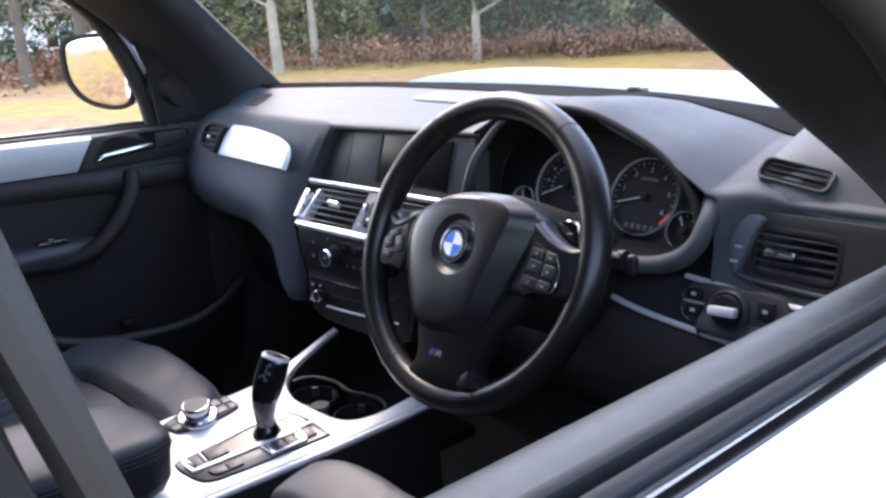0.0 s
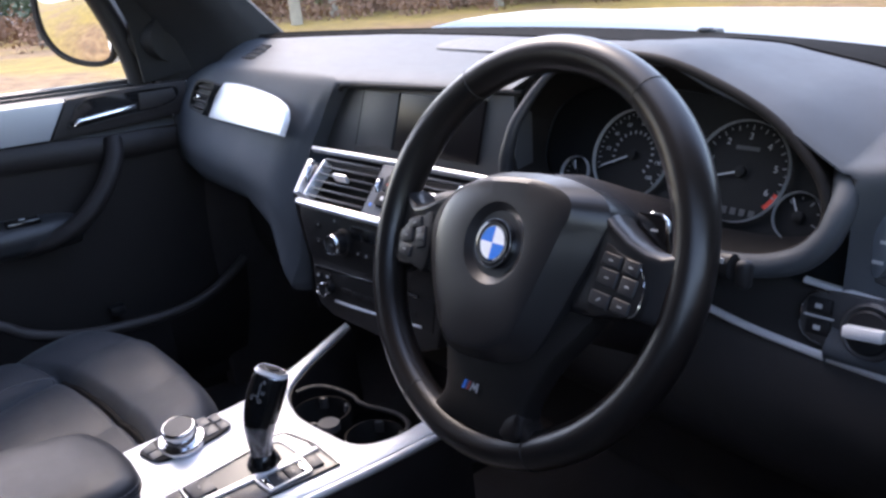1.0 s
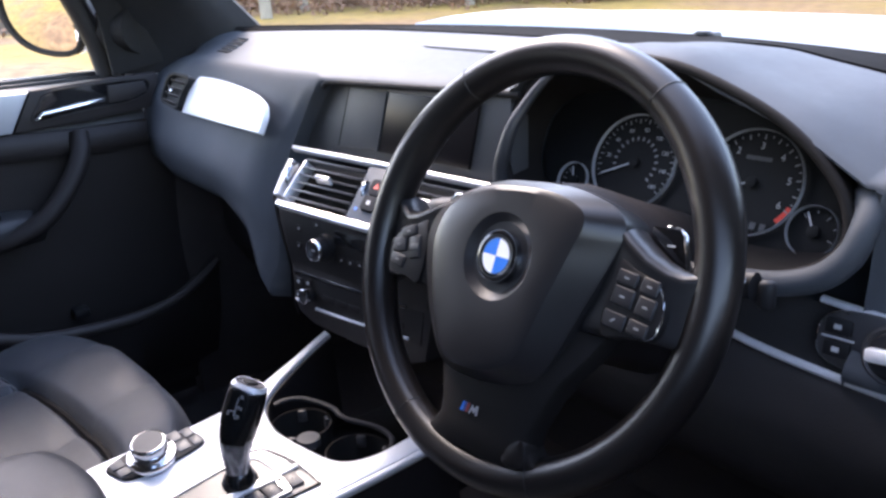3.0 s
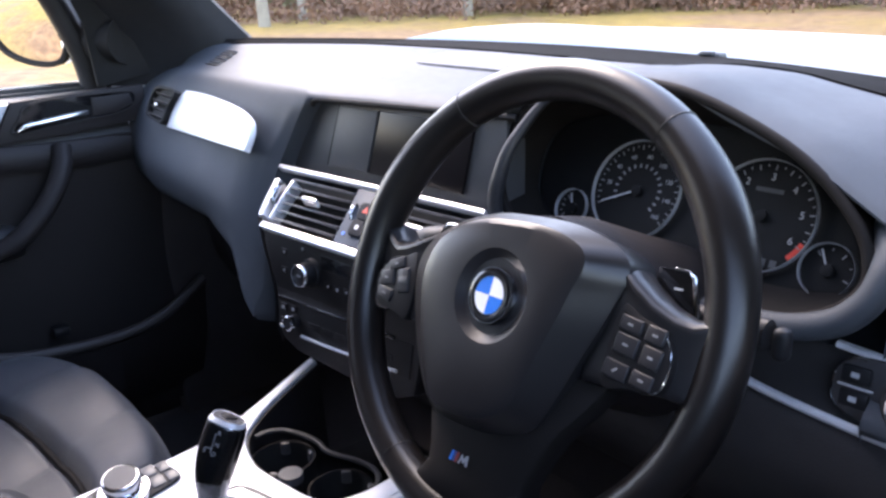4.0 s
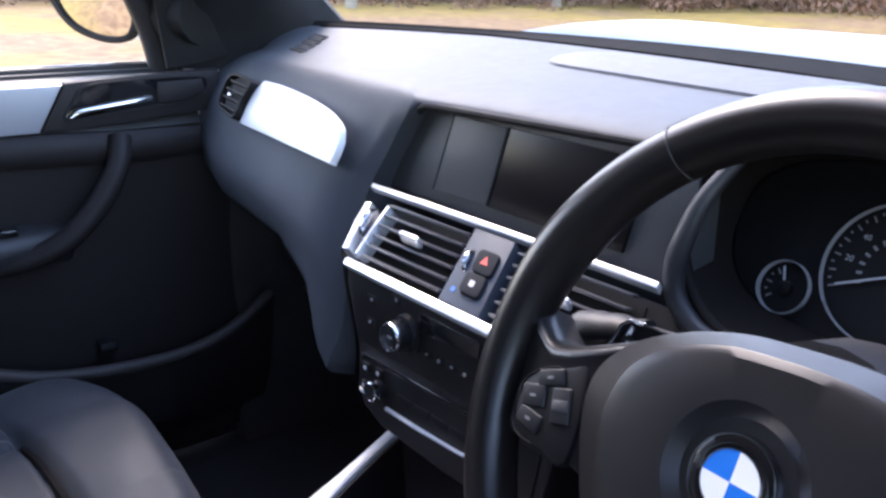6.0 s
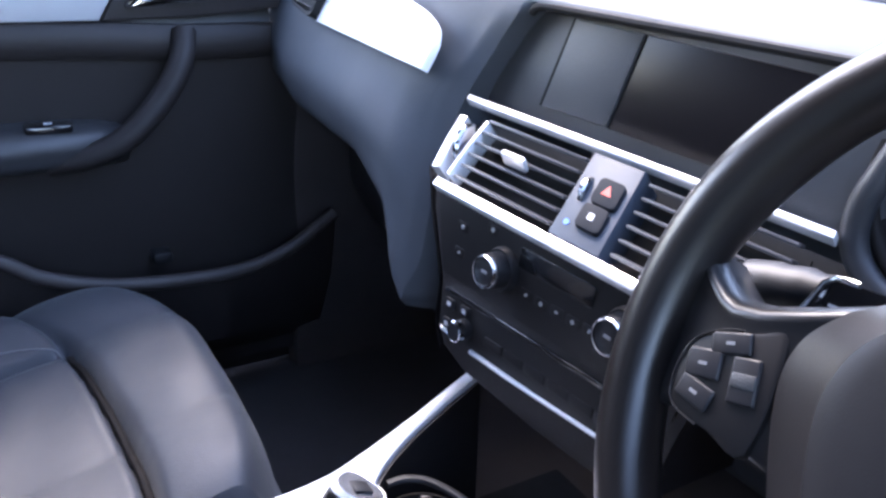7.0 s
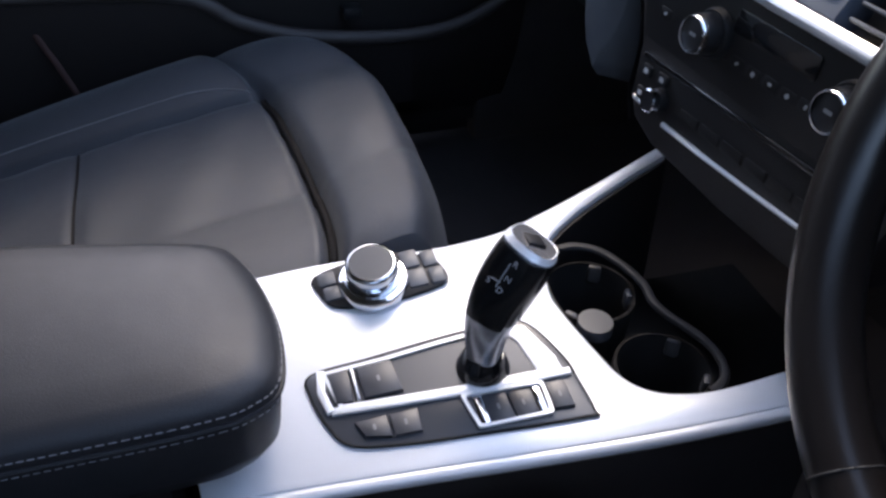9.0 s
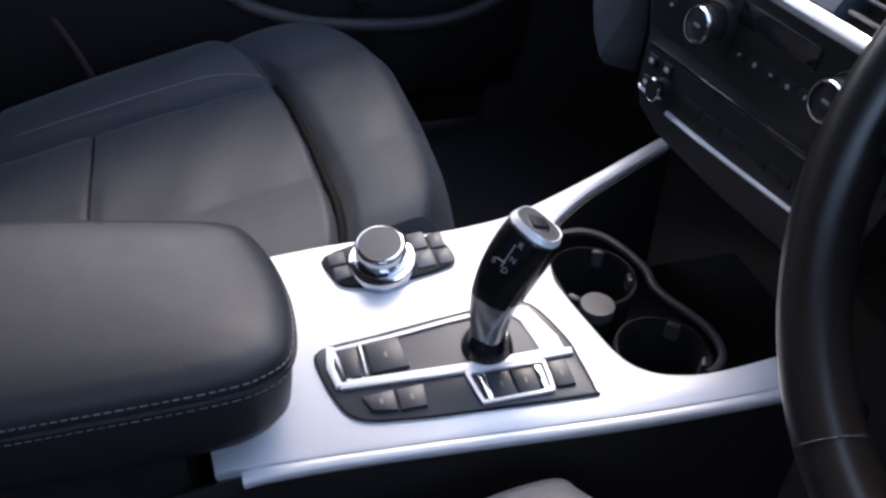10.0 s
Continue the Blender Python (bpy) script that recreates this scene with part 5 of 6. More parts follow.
top_line = [cxy(p.x, p.y) for p in
            spline([(-0.112, -0.33, 0), (-0.110, -0.25, 0), (-0.106, -0.186, 0), (-0.094, -0.108, 0), (-0.092, -0.046, 0), (-0.100, -0.005, 0), (-0.118, 0.058, 0), (-0.146, 0.142, 0)], 4)
            + spline([(-0.132, 0.142, 0), (-0.112, 0.084, 0), (-0.089, 0.029, 0), (-0.062, -0.008, 0), (-0.021, -0.021, 0), (0.004, -0.019, 0), (0.042, -0.009, 0), (0.070, 0.0, 0), (0.088, 0.013, 0), (0.100, 0.035, 0), (0.107, 0.07, 0), (0.108, 0.142, 0)], 4)
            + spline([(0.138, 0.142, 0), (0.133, 0.08, 0), (0.124, 0.0, 0), (0.113, -0.075, 0), (0.096, -0.185, 0), (0.084, -0.264, 0), (0.078, -0.318, 0)], 4)]
part("top_panel", slab(top_line, 0.012, CM, 0.004, 0.0), SILVER, console, "satin silver top panel")
right_edge = spline([(0.138, 0.142, 0), (0.133, 0.08, 0), (0.124, 0.0, 0), (0.113, -0.075, 0), (0.096, -0.185, 0), (0.086, -0.264, 0), (0.084, -0.33, 0), (0.09, -0.62, 0)], 4)
left_edge = spline([(-0.146, 0.142, 0), (-0.118, 0.058, 0), (-0.100, -0.005, 0), (-0.092, -0.046, 0), (-0.094, -0.108, 0), (-0.106, -0.186, 0), (-0.112, -0.33, 0), (-0.115, -0.62, 0)], 4)
for edge, s, nm in ((right_edge, 1, "side_panel"), (left_edge, -1, "side_panel")):
    rows = [[(p.x + s * dx, p.y, zc(p.x, p.y) + dz) if dz > -0.25 else (p.x + s * dx, p.y, 0.37) for p in edge] for dx, dz in ((-0.003, -0.008), (0.002, -0.016), (0.006, -0.05), (0.012, -0.15), (0.014, -0.30))]
    part(nm, thicken(loft(rows), 0.006), DARK, console, "dark console side")
part("silver_edge", tube([(p.x + 0.0005, p.y, zc(p.x, p.y) - 0.008) for p in right_edge if p.y > -0.318], 0.006, seg=10), SILVER, console)
# tray and cup holders between the two arms
well_floor = box((0.0, 0.10, 0.600), (0.23, 0.30, 0.02), 0.004)
part("tray_floor", well_floor, MATT, console, "black rubber tray")
inner_line = [p for p in spline([(-0.132, 0.142, 0), (-0.112, 0.084, 0), (-0.089, 0.029, 0), (-0.062, -0.008, 0), (-0.021, -0.021, 0), (0.042, -0.009, 0), (0.088, 0.013, 0), (0.107, 0.07, 0), (0.108, 0.142, 0)], 5)]
part("tray_wall", thicken(loft([[(p.x, p.y, zc(p.x, p.y) - 0.006) for p in inner_line], [(p.x * 0.96, p.y + 0.004, 0.60) for p in inner_line]]), 0.003), DARK, console)
for cx, cy in ((-0.024, 0.020), (0.064, 0.046)):
    m = Matrix.Translation((cx, cy, zc(cx, cy) - 0.021))
    cup = part("cup_holder", lathe([(0.0, -0.062), (0.030, -0.062), (0.033, -0.055), (0.036, -0.004), (0.0375, 0.0), (0.0400, 0.0), (0.0405, -0.006), (0.037, -0.066), (0.0, -0.066)], m, caps=False), MATT, console, "black cup holder")
    part("cup_rim", lathe([(0.0366, -0.006), (0.0374, 0.0004), (0.0396, 0.0004), (0.0405, -0.006)], m, caps=False), COWL, cup)
    for a in (73, 146, 310) if cx < 0 else (55, 136, 310):
        part("cup_grip", placed(box((0, 0, 0), (0.006, 0.012, 0.018), 0.003), m @ pose(0, 0, -0.008, 0, 0, a) @ pose(0.0345, 0, 0)), VENTGREY, cup)
    part("cup_base", lathe([(0.0, -0.061), (0.024, -0.061), (0.025, -0.059), (0.0, -0.059)], m, 30), CUPFLOOR if cx < 0 else GREYPANEL, cup)
insert = part("cup_insert", lathe([(0.0, 0.688), (0.0150, 0.688), (0.0154, 0.6965), (0.0145, 0.6985), (0.0, 0.6985)], Matrix.Translation((0.0125, 0.0085, 0.0))), CUPFLOOR, console, "grey insert in the cup holder")
part("insert_stem", lathe([(0.013, 0.605), (0.013, 0.689)], Matrix.Translation((0.0125, 0.0085, 0.0))), COWL, insert)
ridge = [(-0.066, 0.006), (-0.064, 0.022), (-0.054, 0.038), (-0.038, 0.049), (-0.020, 0.057), (-0.004, 0.061), (0.010, 0.060), (0.026, 0.065), (0.042, 0.074), (0.058, 0.082), (0.074, 0.086), (0.088, 0.084), (0.098, 0.076), (0.102, 0.064)]
part("cup_ridge", tube(spline([(x, y, zc(x, y) - 0.010) for x, y in ridge], 4), 0.0042, seg=8, flat=0.8), BUTTON, console, "raised edge behind the cup holders")

# plate round the gear lever
plate = [cxy(p.x, p.y) for p in spline([(0.001, -0.226, 0), (0.018, -0.230, 0), (0.050, -0.221, 0), (0.068, -0.207, 0), (0.078, -0.17, 0), (0.085, -0.13, 0), (0.0985, -0.038, 0), (0.096, -0.031, 0), (0.066, -0.033, 0), (0.045, -0.036, 0), (0.008, -0.052, 0), (0.001, -0.075, 0), (-0.001, -0.12, 0), (0.0, -0.18, 0)], 4, True)]
part("lever_plate", slab(plate, 0.006, CM, 0.001, 0.003), PLATE, console, "dark satin plate round the lever")
part("plate_rim", tube([CM @ Vector((p[0], p[1], 0.002)) for p in plate], 0.0012, seg=6, closed=True), MATT, console)
upper = [cxy(*p) for p in ((0.003, -0.219), (0.036, -0.211), (0.049, -0.124), (0.057, -0.045), (0.046, -0.042), (0.011, -0.056), (0.004, -0.078), (0.003, -0.12), (0.004, -0.17))]
ring_in = [(p[0] * 0.86 + cxy(0.028, -0.13)[0] * 0.14, p[1] * 0.955 + cxy(0.028, -0.13)[1] * 0.045) for p in upper]
part("lever_surround", ring(upper, ring_in, 0.003, CM, 0.0058), SILVER, console, "bright frame round the lever gate")
part("lever_gate", slab(ring_in, 0.002, CM, 0, 0.0034), PLATE, console)
bar_pts = [cxy(*p) for p in ((0.038, -0.217), (0.0445, -0.17), (0.051, -0.124), (0.0555, -0.08), (0.060, -0.036))]


def console_strip(points, half, name, mat, lift, label=""):
    p = [Vector((a, b, 0)) for a, b in points]
    l, r = [], []
    for i, q in enumerate(p):
        way = (p[min(i + 1, len(p) - 1)] - p[max(i - 1, 0)]).normalized()
        side = Vector((-way.y, way.x, 0)) * half
        l.append(q + side)
        r.append(q - side)
    return part(name, slab([(q.x, q.y) for q in l + r[::-1]], 0.003, CM, 0.0008, lift), mat, console, label)


console_strip(bar_pts, 0.0032, "plate_strip", SILVER, 0.0062, "bright dividing strip")
console_strip([cxy(0.002, -0.2185), cxy(0.020, -0.2215), cxy(0.039, -0.2175)], 0.0030, "plate_end_strip", SILVER, 0.0070, "bright end strip")
part("gate_wedge", slab([cxy(*p) for p in ((0.006, -0.078), (0.011, -0.056), (0.046, -0.042), (0.060, -0.040), (0.0565, -0.060), (0.042, -0.062), (0.022, -0.066))], 0.004, CM, 0.0012, 0.0052), SILVER, console, "bright front end of the lever gate")


def quad_button(pts, name, lift=0.0065, mark=True, thick=0.004, mat=None):
    q = [cxy(*p) for p in pts]
    b = part(name, slab(q, thick, CM, 0.0012, lift), mat or CONSOLEKEY, console)
    if mark:
        mx, my = sum(p[0] for p in q) / 4, sum(p[1] for p in q) / 4
        part("button_mark", slab([(p[0] + mx, p[1] + my) for p in rounded(0.0050, 0.0022, 0.0008)], 0.0004, CM, 0, lift + 0.0004), PRINTDIM, b)
    return b


quad_button(((0.0065, -0.2140), (0.033, -0.2120), (0.035, -0.200), (0.0075, -0.198)), "park_button", 0.0075, False)
quad_button(((0.0085, -0.192), (0.0355, -0.191), (0.0375, -0.162), (0.009, -0.165)), "brake_switch", 0.0085)
console_strip([cxy(0.006, -0.1955), cxy(0.0345, -0.1955)], 0.0011, "button_strip", CHROMESATIN, 0.0078)
quad_button(((0.052, -0.203), (0.0655, -0.1975), (0.0705, -0.179), (0.053, -0.179)), "mode_button")
quad_button(((0.0535, -0.177), (0.071, -0.177), (0.073, -0.157), (0.0545, -0.156)), "mode_button")
fr = [cxy(p.x, p.y) for p in spline([(0.0545, -0.122, 0), (0.0535, -0.117, 0), (0.0575, -0.090, 0), (0.0610, -0.064, 0), (0.0625, -0.060, 0), (0.0670, -0.0595, 0), (0.085, -0.060, 0), (0.0890, -0.0615, 0), (0.0895, -0.066, 0), (0.0870, -0.091, 0), (0.0848, -0.114, 0), (0.0830, -0.1175, 0), (0.079, -0.1185, 0), (0.060, -0.122, 0)], 2, True)]
fc = (sum(p[0] for p in fr) / len(fr), sum(p[1] for p in fr) / len(fr))
part("switch_frame", ring(fr, [(fc[0] + (p[0] - fc[0]) * 0.80, fc[1] + (p[1] - fc[1]) * 0.89) for p in fr], 0.003, CM, 0.0068), SILVER, console, "bright switch frame")
for y0, y1, dx in ((-0.1145, -0.1075, 0.0), (-0.0700, -0.0640, 0.0055)):
    part("switch_end", slab([cxy(*p) for p in ((0.058 + dx, y0), (0.058 + dx, y1), (0.083 + dx * 0.6, y1), (0.081 + dx * 0.8, y0))], 0.004, CM, 0.0012, 0.0050), CHROME, console, "pale chrome end piece")
quad_button(((0.060, -0.107), (0.0625, -0.090), (0.084, -0.089), (0.0815, -0.107)), "rocker_switch", 0.0058)
quad_button(((0.0628, -0.0885), (0.0650, -0.071), (0.0855, -0.071), (0.0843, -0.0875)), "rocker_switch", 0.0058)
quad_button(((0.0645, -0.059), (0.0660, -0.044), (0.0885, -0.044), (0.0865, -0.059)), "side_button")

# round controller
knob = thing("rotary_controller", "round chrome rotary controller on a dark button plate", "control knob", (-0.07, -0.157, zc(-0.07, -0.157)))
ip = [cxy(p.x, p.y) for p in spline([(-0.0915, -0.207, 0), (-0.075, -0.206, 0), (-0.058, -0.197, 0), (-0.050, -0.175, 0), (-0.047, -0.150, 0), (-0.0505, -0.105, 0), (-0.062, -0.098, 0), (-0.082, -0.107, 0), (-0.097, -0.138, 0), (-0.0985, -0.170, 0)], 3, True)]
part("button_plate", slab(ip, 0.006, CM, 0.0015, 0.004), PANELBLACK, knob, "black button plate")
KM = CM @ Matrix.Translation((*cxy(-0.071, -0.159), 0.0))
part("base_ring", lathe([(0.0300, 0.002), (0.0298, 0.006), (0.028, 0.0085), (0.0235, 0.0095), (0.021, 0.008)], KM), CHROME, knob, "chrome base ring")
part("knob_body", lathe([(0.0225, 0.006), (0.0212, 0.010), (0.0208, 0.014), (0.0216, 0.018), (0.0222, 0.022), (0.0219, 0.0262), (0.0208, 0.0280), (0.0190, 0.0287), (0.0178, 0.0284)], KM), STEELBRIGHT, knob, "polished knob")
part("knob_cap", lathe([(0.0184, 0.0270), (0.0182, 0.0289), (0.0, 0.0291)], KM), KNOBCAP, knob)
for bx, by, w, h in ((-0.0835, -0.1250, 0.019, 0.0155), (-0.0625, -0.1235, 0.019, 0.0165), (-0.0795, -0.1090, 0.017, 0.0130), (-0.0605, -0.1065, 0.017, 0.0130), (-0.0845, -0.1965, 0.0145, 0.0150), (-0.0685, -0.1935, 0.0140, 0.0160)):
    part("menu_button", slab(rounded(w, h, 0.002), 0.004, CM @ Matrix.Translation((*cxy(bx, by), 0)), 0.001, 0.0056), MENUKEY, knob)

# gear lever
lever = thing("gear_lever", "automatic gear lever with a gloss black face and silver sides", "gear lever", (0.034, -0.097, 0.69))
AX = [(0.035, -0.098, 0.694), (0.0355, -0.0985, 0.714), (0.0345, -0.098, 0.734), (0.0330, -0.0935, 0.754), (0.0325, -0.0860, 0.775), (0.0325, -0.0772, 0.794), (0.0330, -0.0715, 0.807), (0.0335, -0.0685, 0.8135)]
WD = [(0.0125, 0.0125), (0.0132, 0.0130), (0.0160, 0.0152), (0.0195, 0.0175), (0.0216, 0.0190), (0.0217, 0.0190), (0.0202, 0.0175), (0.0172, 0.0148)]
ax = spline(AX, 4)
wd = spline([(a, b, 0) for a, b in WD], 4)
rows = []
for i, q in enumerate(ax):
    way = (ax[min(i + 1, len(ax) - 1)] - ax[max(i - 1, 0)]).normalized()
    sx = Vector((math.cos(radians(42)), math.sin(radians(42)), 0))
    sy = way.cross(sx).normalized()
    sx = sy.cross(way)
    rows.append([q + wd[i].x * math.copysign(abs(math.cos(2 * math.pi * k / 24)) ** 0.72, math.cos(2 * math.pi * k / 24)) * sx + wd[i].y * math.copysign(abs(math.sin(2 * math.pi * k / 24)) ** 0.72, math.sin(2 * math.pi * k / 24)) * sy for k in range(24)])
part("lever_body", loft(rows, closed=True, caps=True), LEVERSILVER, lever, "silver lever neck", sharp=60)


def lever_skin(i0, i1, k0, k1, off):
    return thicken(loft([[rows[i][k % 24] + (rows[i][k % 24] - ax[i]).normalized() * off for k in range(k0, k1)] for i in range(i0, i1)]), 0.0012)


part("face_panel", lever_skin(11, 25, 15, 22, 0.0010), LEVERFACE, lever, "gloss black shift pattern panel")
part("side_panel", lever_skin(12, 25, 21, 30, 0.0007), LEVERFACE, lever)
part("top_cap", lever_skin(25, 29, 0, 25, 0.0010), SILVER, lever, "bright top cap")
part("park_button", box((0.0335, -0.0690, 0.8138), (0.013, 0.015, 0.004), 0.0015, Euler((radians(-24), 0, 0)).to_matrix()), BUTTON, lever)
part("lever_boot", lathe([(0.0215, -0.003), (0.0212, 0.006), (0.018, 0.014), (0.0145, 0.020)], Matrix.Translation((0.035, -0.098, 0.692))), PIANO, lever, "black lever collar")
mid_face = rows[19][19] + (rows[19][19] - ax[19]).normalized() * 0.0030
LM = plane_at(mid_face, rows[19][21] - rows[19][17], rows[22][19] - rows[16][19])
for txt, lx, ly in (("R", -0.007, 0.0125), ("N", -0.006, 0.0), ("D", -0.007, -0.0105), ("S", -0.0175, -0.0080)):
    writing("letter", txt, 0.0066, LM @ pose(lx, ly, 0.0), PRINTSOFT, lever)
part("pattern_line", placed(box((0, 0, 0), (0.0008, 0.021, 0.0003), 0), LM @ pose(-0.0105, 0.001, 0.0)), PRINTSOFT, lever)
part("pattern_bar", placed(box((0, 0, 0), (0.007, 0.0008, 0.0003), 0), LM @ pose(-0.0130, -0.0050, 0.0)), PRINTSOFT, lever)

# armrest
arm = thing("armrest", "black leather centre armrest with grey stitching", "armrest", (0, -0.42, 0.70))
arm_out = spline([(0.095, -0.62, 0), (0.095, -0.42, 0), (0.094, -0.31, 0), (0.087, -0.272, 0), (0.067, -0.253, 0), (0.009, -0.249, 0), (-0.047, -0.262, 0), (-0.072, -0.285, 0), (-0.092, -0.36, 0), (-0.108, -0.45, 0), (-0.112, -0.62, 0)], 5)


def arm_loop(k, z, tilt=0.0):
    c = Vector((-0.005, -0.46, 0))
    return [Vector((c.x + (p.x - c.x) * k, c.y + (p.y - c.y) * (1 - (1 - k) * 0.62), z + tilt * (p.y + 0.25))) for p in arm_out]


rows = [arm_loop(k, z - 0.014) for k, z in ((0.80, 0.700), (0.90, 0.708), (0.965, 0.725), (0.985, 0.755), (0.995, 0.768), (1.0, 0.7735), (0.995, 0.780), (0.96, 0.7875), (0.85, 0.793), (0.6, 0.796), (0.25, 0.798))]
part("cushion", loft(rows, closed=True, caps=True), ARMSKIN, arm, "smooth black leather cushion", sharp=60)
part("piping", tube([p + Vector((0, 0, 0.0)) for p in arm_loop(1.003, 0.7575)], 0.0018, seg=6), ARMSKIN, arm)
stitches = []
for a, b in [q for z in (0.7645, 0.7515) for q in zip(arm_loop(0.9995, z), arm_loop(0.9995, z)[1:])]:
    n = max(1, int((b - a).length / 0.0055))
    for k in range(n):
        q0, q1 = a.lerp(b, (k + 0.15) / n), a.lerp(b, (k + 0.8) / n)
        stitches.append(tube([q0, q1], 0.00045, seg=5))
tagged(part("stitching", joined(*stitches), STITCH, arm, "grey stitches"), kind="stuff")
part("bin_body", box((-0.010, -0.50, 0.64), (0.17, 0.34, 0.16), 0.02), DARK, arm, "black storage bin")


# ---- seats ----
def cushion_height(u, v):
    """u across from -1 (door) to 1, v from back 0 to front 1."""
    z = 0.553 + 0.135 * v - 0.02 * v * v
    g = 0.712 + 0.042 * u
    nose = min(1, max(0, (v - g + 0.05) / 0.08))
    nose = nose * nose * (3 - 2 * nose)
    z += (1 - 0.7 * nose) * (0.044 if u < 0 else 0.016) * (0.62 + 0.5 * v) * max(0, (abs(u) - 0.44) / 0.56) ** 0.75 * (1 - 0.40 * v ** 3) * (1 - max(0, (abs(u) - 0.70) / 0.3) ** 2 * 0.95)
    z += nose * (0.015 * (1 - abs(u) ** 8) - 0.008 * (1 - u))
    if v > g:
        z += 0.014 * math.sin(math.pi * min(1, (v - g) / (1 - g))) ** 0.7
    z -= 0.034 * math.exp(-((v - g) / 0.014) ** 2) * (1 if -0.50 < u else 0.25 + 0.75 * math.exp(-((u + 0.50) / 0.08) ** 2))
    if v < g and u < 0:
        z -= 0.010 * math.exp(-((abs(u) - 0.47) / 0.018) ** 2)
    if abs(u) < 0.47:
        z -= 0.003 * math.exp(-((v - 0.24) / 0.015) ** 2)
        z += 0.006 * math.cos(u / 0.47 * math.pi / 2)
        z += 0.0018 * math.sin(9 * u + 14 * v) * math.sin(17 * v - 3 * u)
    z -= 0.11 * max(0, (v - 0.89) / 0.11) ** 3
    return z


def seat(cx, s, label, dz=0.0):
    st = thing("front_seat", label, "seat", (cx, -0.3, 0.38), "front seats")
    half, rows = 0.262, []
    for i in range(73):
        u = -1 + 2 * i / 72
        row = []
        for j in range(121):
            v = j / 120
            corner = 0.16 * max(0, -u - 0.2) ** 2.2 + 0.03 * max(0, u) ** 4
            front = -0.022 - corner
            y = -0.56 + (front + 0.56) * v
            w = half * (1 - 0.05 * v ** 4)
            row.append(Vector((cx + s * u * w, y, cushion_height(u, v) + dz)))
        rows.append(row)
    top = loft(rows)
    cushion = part("seat_cushion", top, LEATHER, st, "black leather cushion with sewn seams", sharp=80)
    edge = [r[0] for r in rows][:1] + [p for p in rows[0]] + [r[-1] for r in rows] + [p for p in rows[-1]][::-1]
    skirt = loft([[p for p in edge], [Vector((cx + (p.x - cx) * (1.085 if (p.x - cx) * s > 0 else 1.015), p.y + 0.012 * (p.y > -0.2), p.z - 0.03)) for p in edge], [Vector((cx + (p.x - cx) * (1.08 if (p.x - cx) * s > 0 else 1.0), p.y, 0.55)) for p in edge], [Vector((cx + (p.x - cx) * 0.9, p.y - 0.03, 0.44)) for p in edge]])
    part("seat_base", skirt, LEATHER, st, sharp=80)
    # stitched line along the crest of the outer bolster
    sew = []
    for k in range(90):
        v = 0.05 + 0.63 * k / 89
        u = -0.60 + 0.12 * max(0, (v - 0.5) / 0.18) ** 2
        w = half * (1 - 0.05 * v ** 4)
        y = -0.56 + (-0.022 - 0.16 * max(0, -u - 0.2) ** 2.2 + 0.56) * v
        sew.append(Vector((cx + s * u * w, y, cushion_height(u, v) + 0.0006 + dz)))
    part("bolster_seam", tube(sew, 0.0009, seg=6), STITCH, st)
    # pulled-in seam between the nose and the middle panel; a black tube paints its shade
    gap = []
    for k in range(60):
        u = -0.48 + 1.40 * k / 59
        v = 0.712 + 0.042 * u
        w = half * (1 - 0.05 * v ** 4)
        corner = 0.16 * max(0, -u - 0.2) ** 2.2 + 0.03 * max(0, u) ** 4
        gap.append(Vector((cx + s * u * w, -0.56 + (0.538 - corner) * v, cushion_height(u, v) + dz + 0.019)))
    part("nose_groove_shade", tube(gap, 0.0043, seg=8), COWL, st)
    cross = [Vector((cx + s * (-0.45 + 0.9 * k / 30) * half, -0.56 + 0.53 * 0.24, cushion_height(-0.45 + 0.9 * k / 30, 0.24) + dz)) for k in range(31)]
    part("panel_seam", tube(cross, 0.0018, seg=6), COWL, st)
    back_rows = []
    for i in range(33):
        u = -1 + 2 * i / 32
        row = []
        for j in range(25):
            h = j / 24
            w = 0.262 * (1 - 0.22 * h ** 2.5)
            y = -0.600 - 0.26 * h - 0.02 + 0.055 * max(0, (abs(u) - 0.45) / 0.55) ** 0.6 * (1 - 0.6 * h) - 0.05 * max(0, (h - 0.9) / 0.1) ** 2
            row.append(Vector((cx + s * u * w, y, 0.60 + 0.62 * h)))
        back_rows.append(row)
    part("backrest", thicken(loft(back_rows), 0.09), LEATHER, st, "black leather backrest", sharp=80)
    part("headrest", box((cx, -0.88, 1.33), (0.26, 0.10, 0.17), 0.045, seg=4), LEATHER, st)
    for dx in (-0.06, 0.06):
        part("headrest_post", tube([(cx + dx, -0.86, 1.17), (cx + dx, -0.88, 1.28)], 0.006, seg=8), CHROME, st)
    for dx in (-0.2, 0.2):
        part("seat_rail", box((cx + dx, -0.3, 0.41), (0.04, 0.5, 0.06), 0.006), STEEL, st)
    return st


seat(-0.425, 1, "black leather front passenger seat with sewn bolsters")
seat(0.425, -1, "black leather driver's seat beside the console", 0.032)
belt = thing("seat_belt", "thin dark red-brown belt webbing beside the passenger seat", "seat belt", (-0.72, -0.5, 0.5))
part("webbing", tube([(-0.690, -0.420, 0.54), (-0.700, -0.452, 0.63), (-0.710, -0.490, 0.72), (-0.76, -0.58, 0.92), (-0.80, -0.66, 1.10)], 0.0045, seg=8, flat=0.35, up=(1, 0, 0)), BELT, belt)
buckle = thing("seat_belt_buckle", "black seat belt buckle beside the passenger seat", "buckle", (-0.14, -0.45, 0.5))
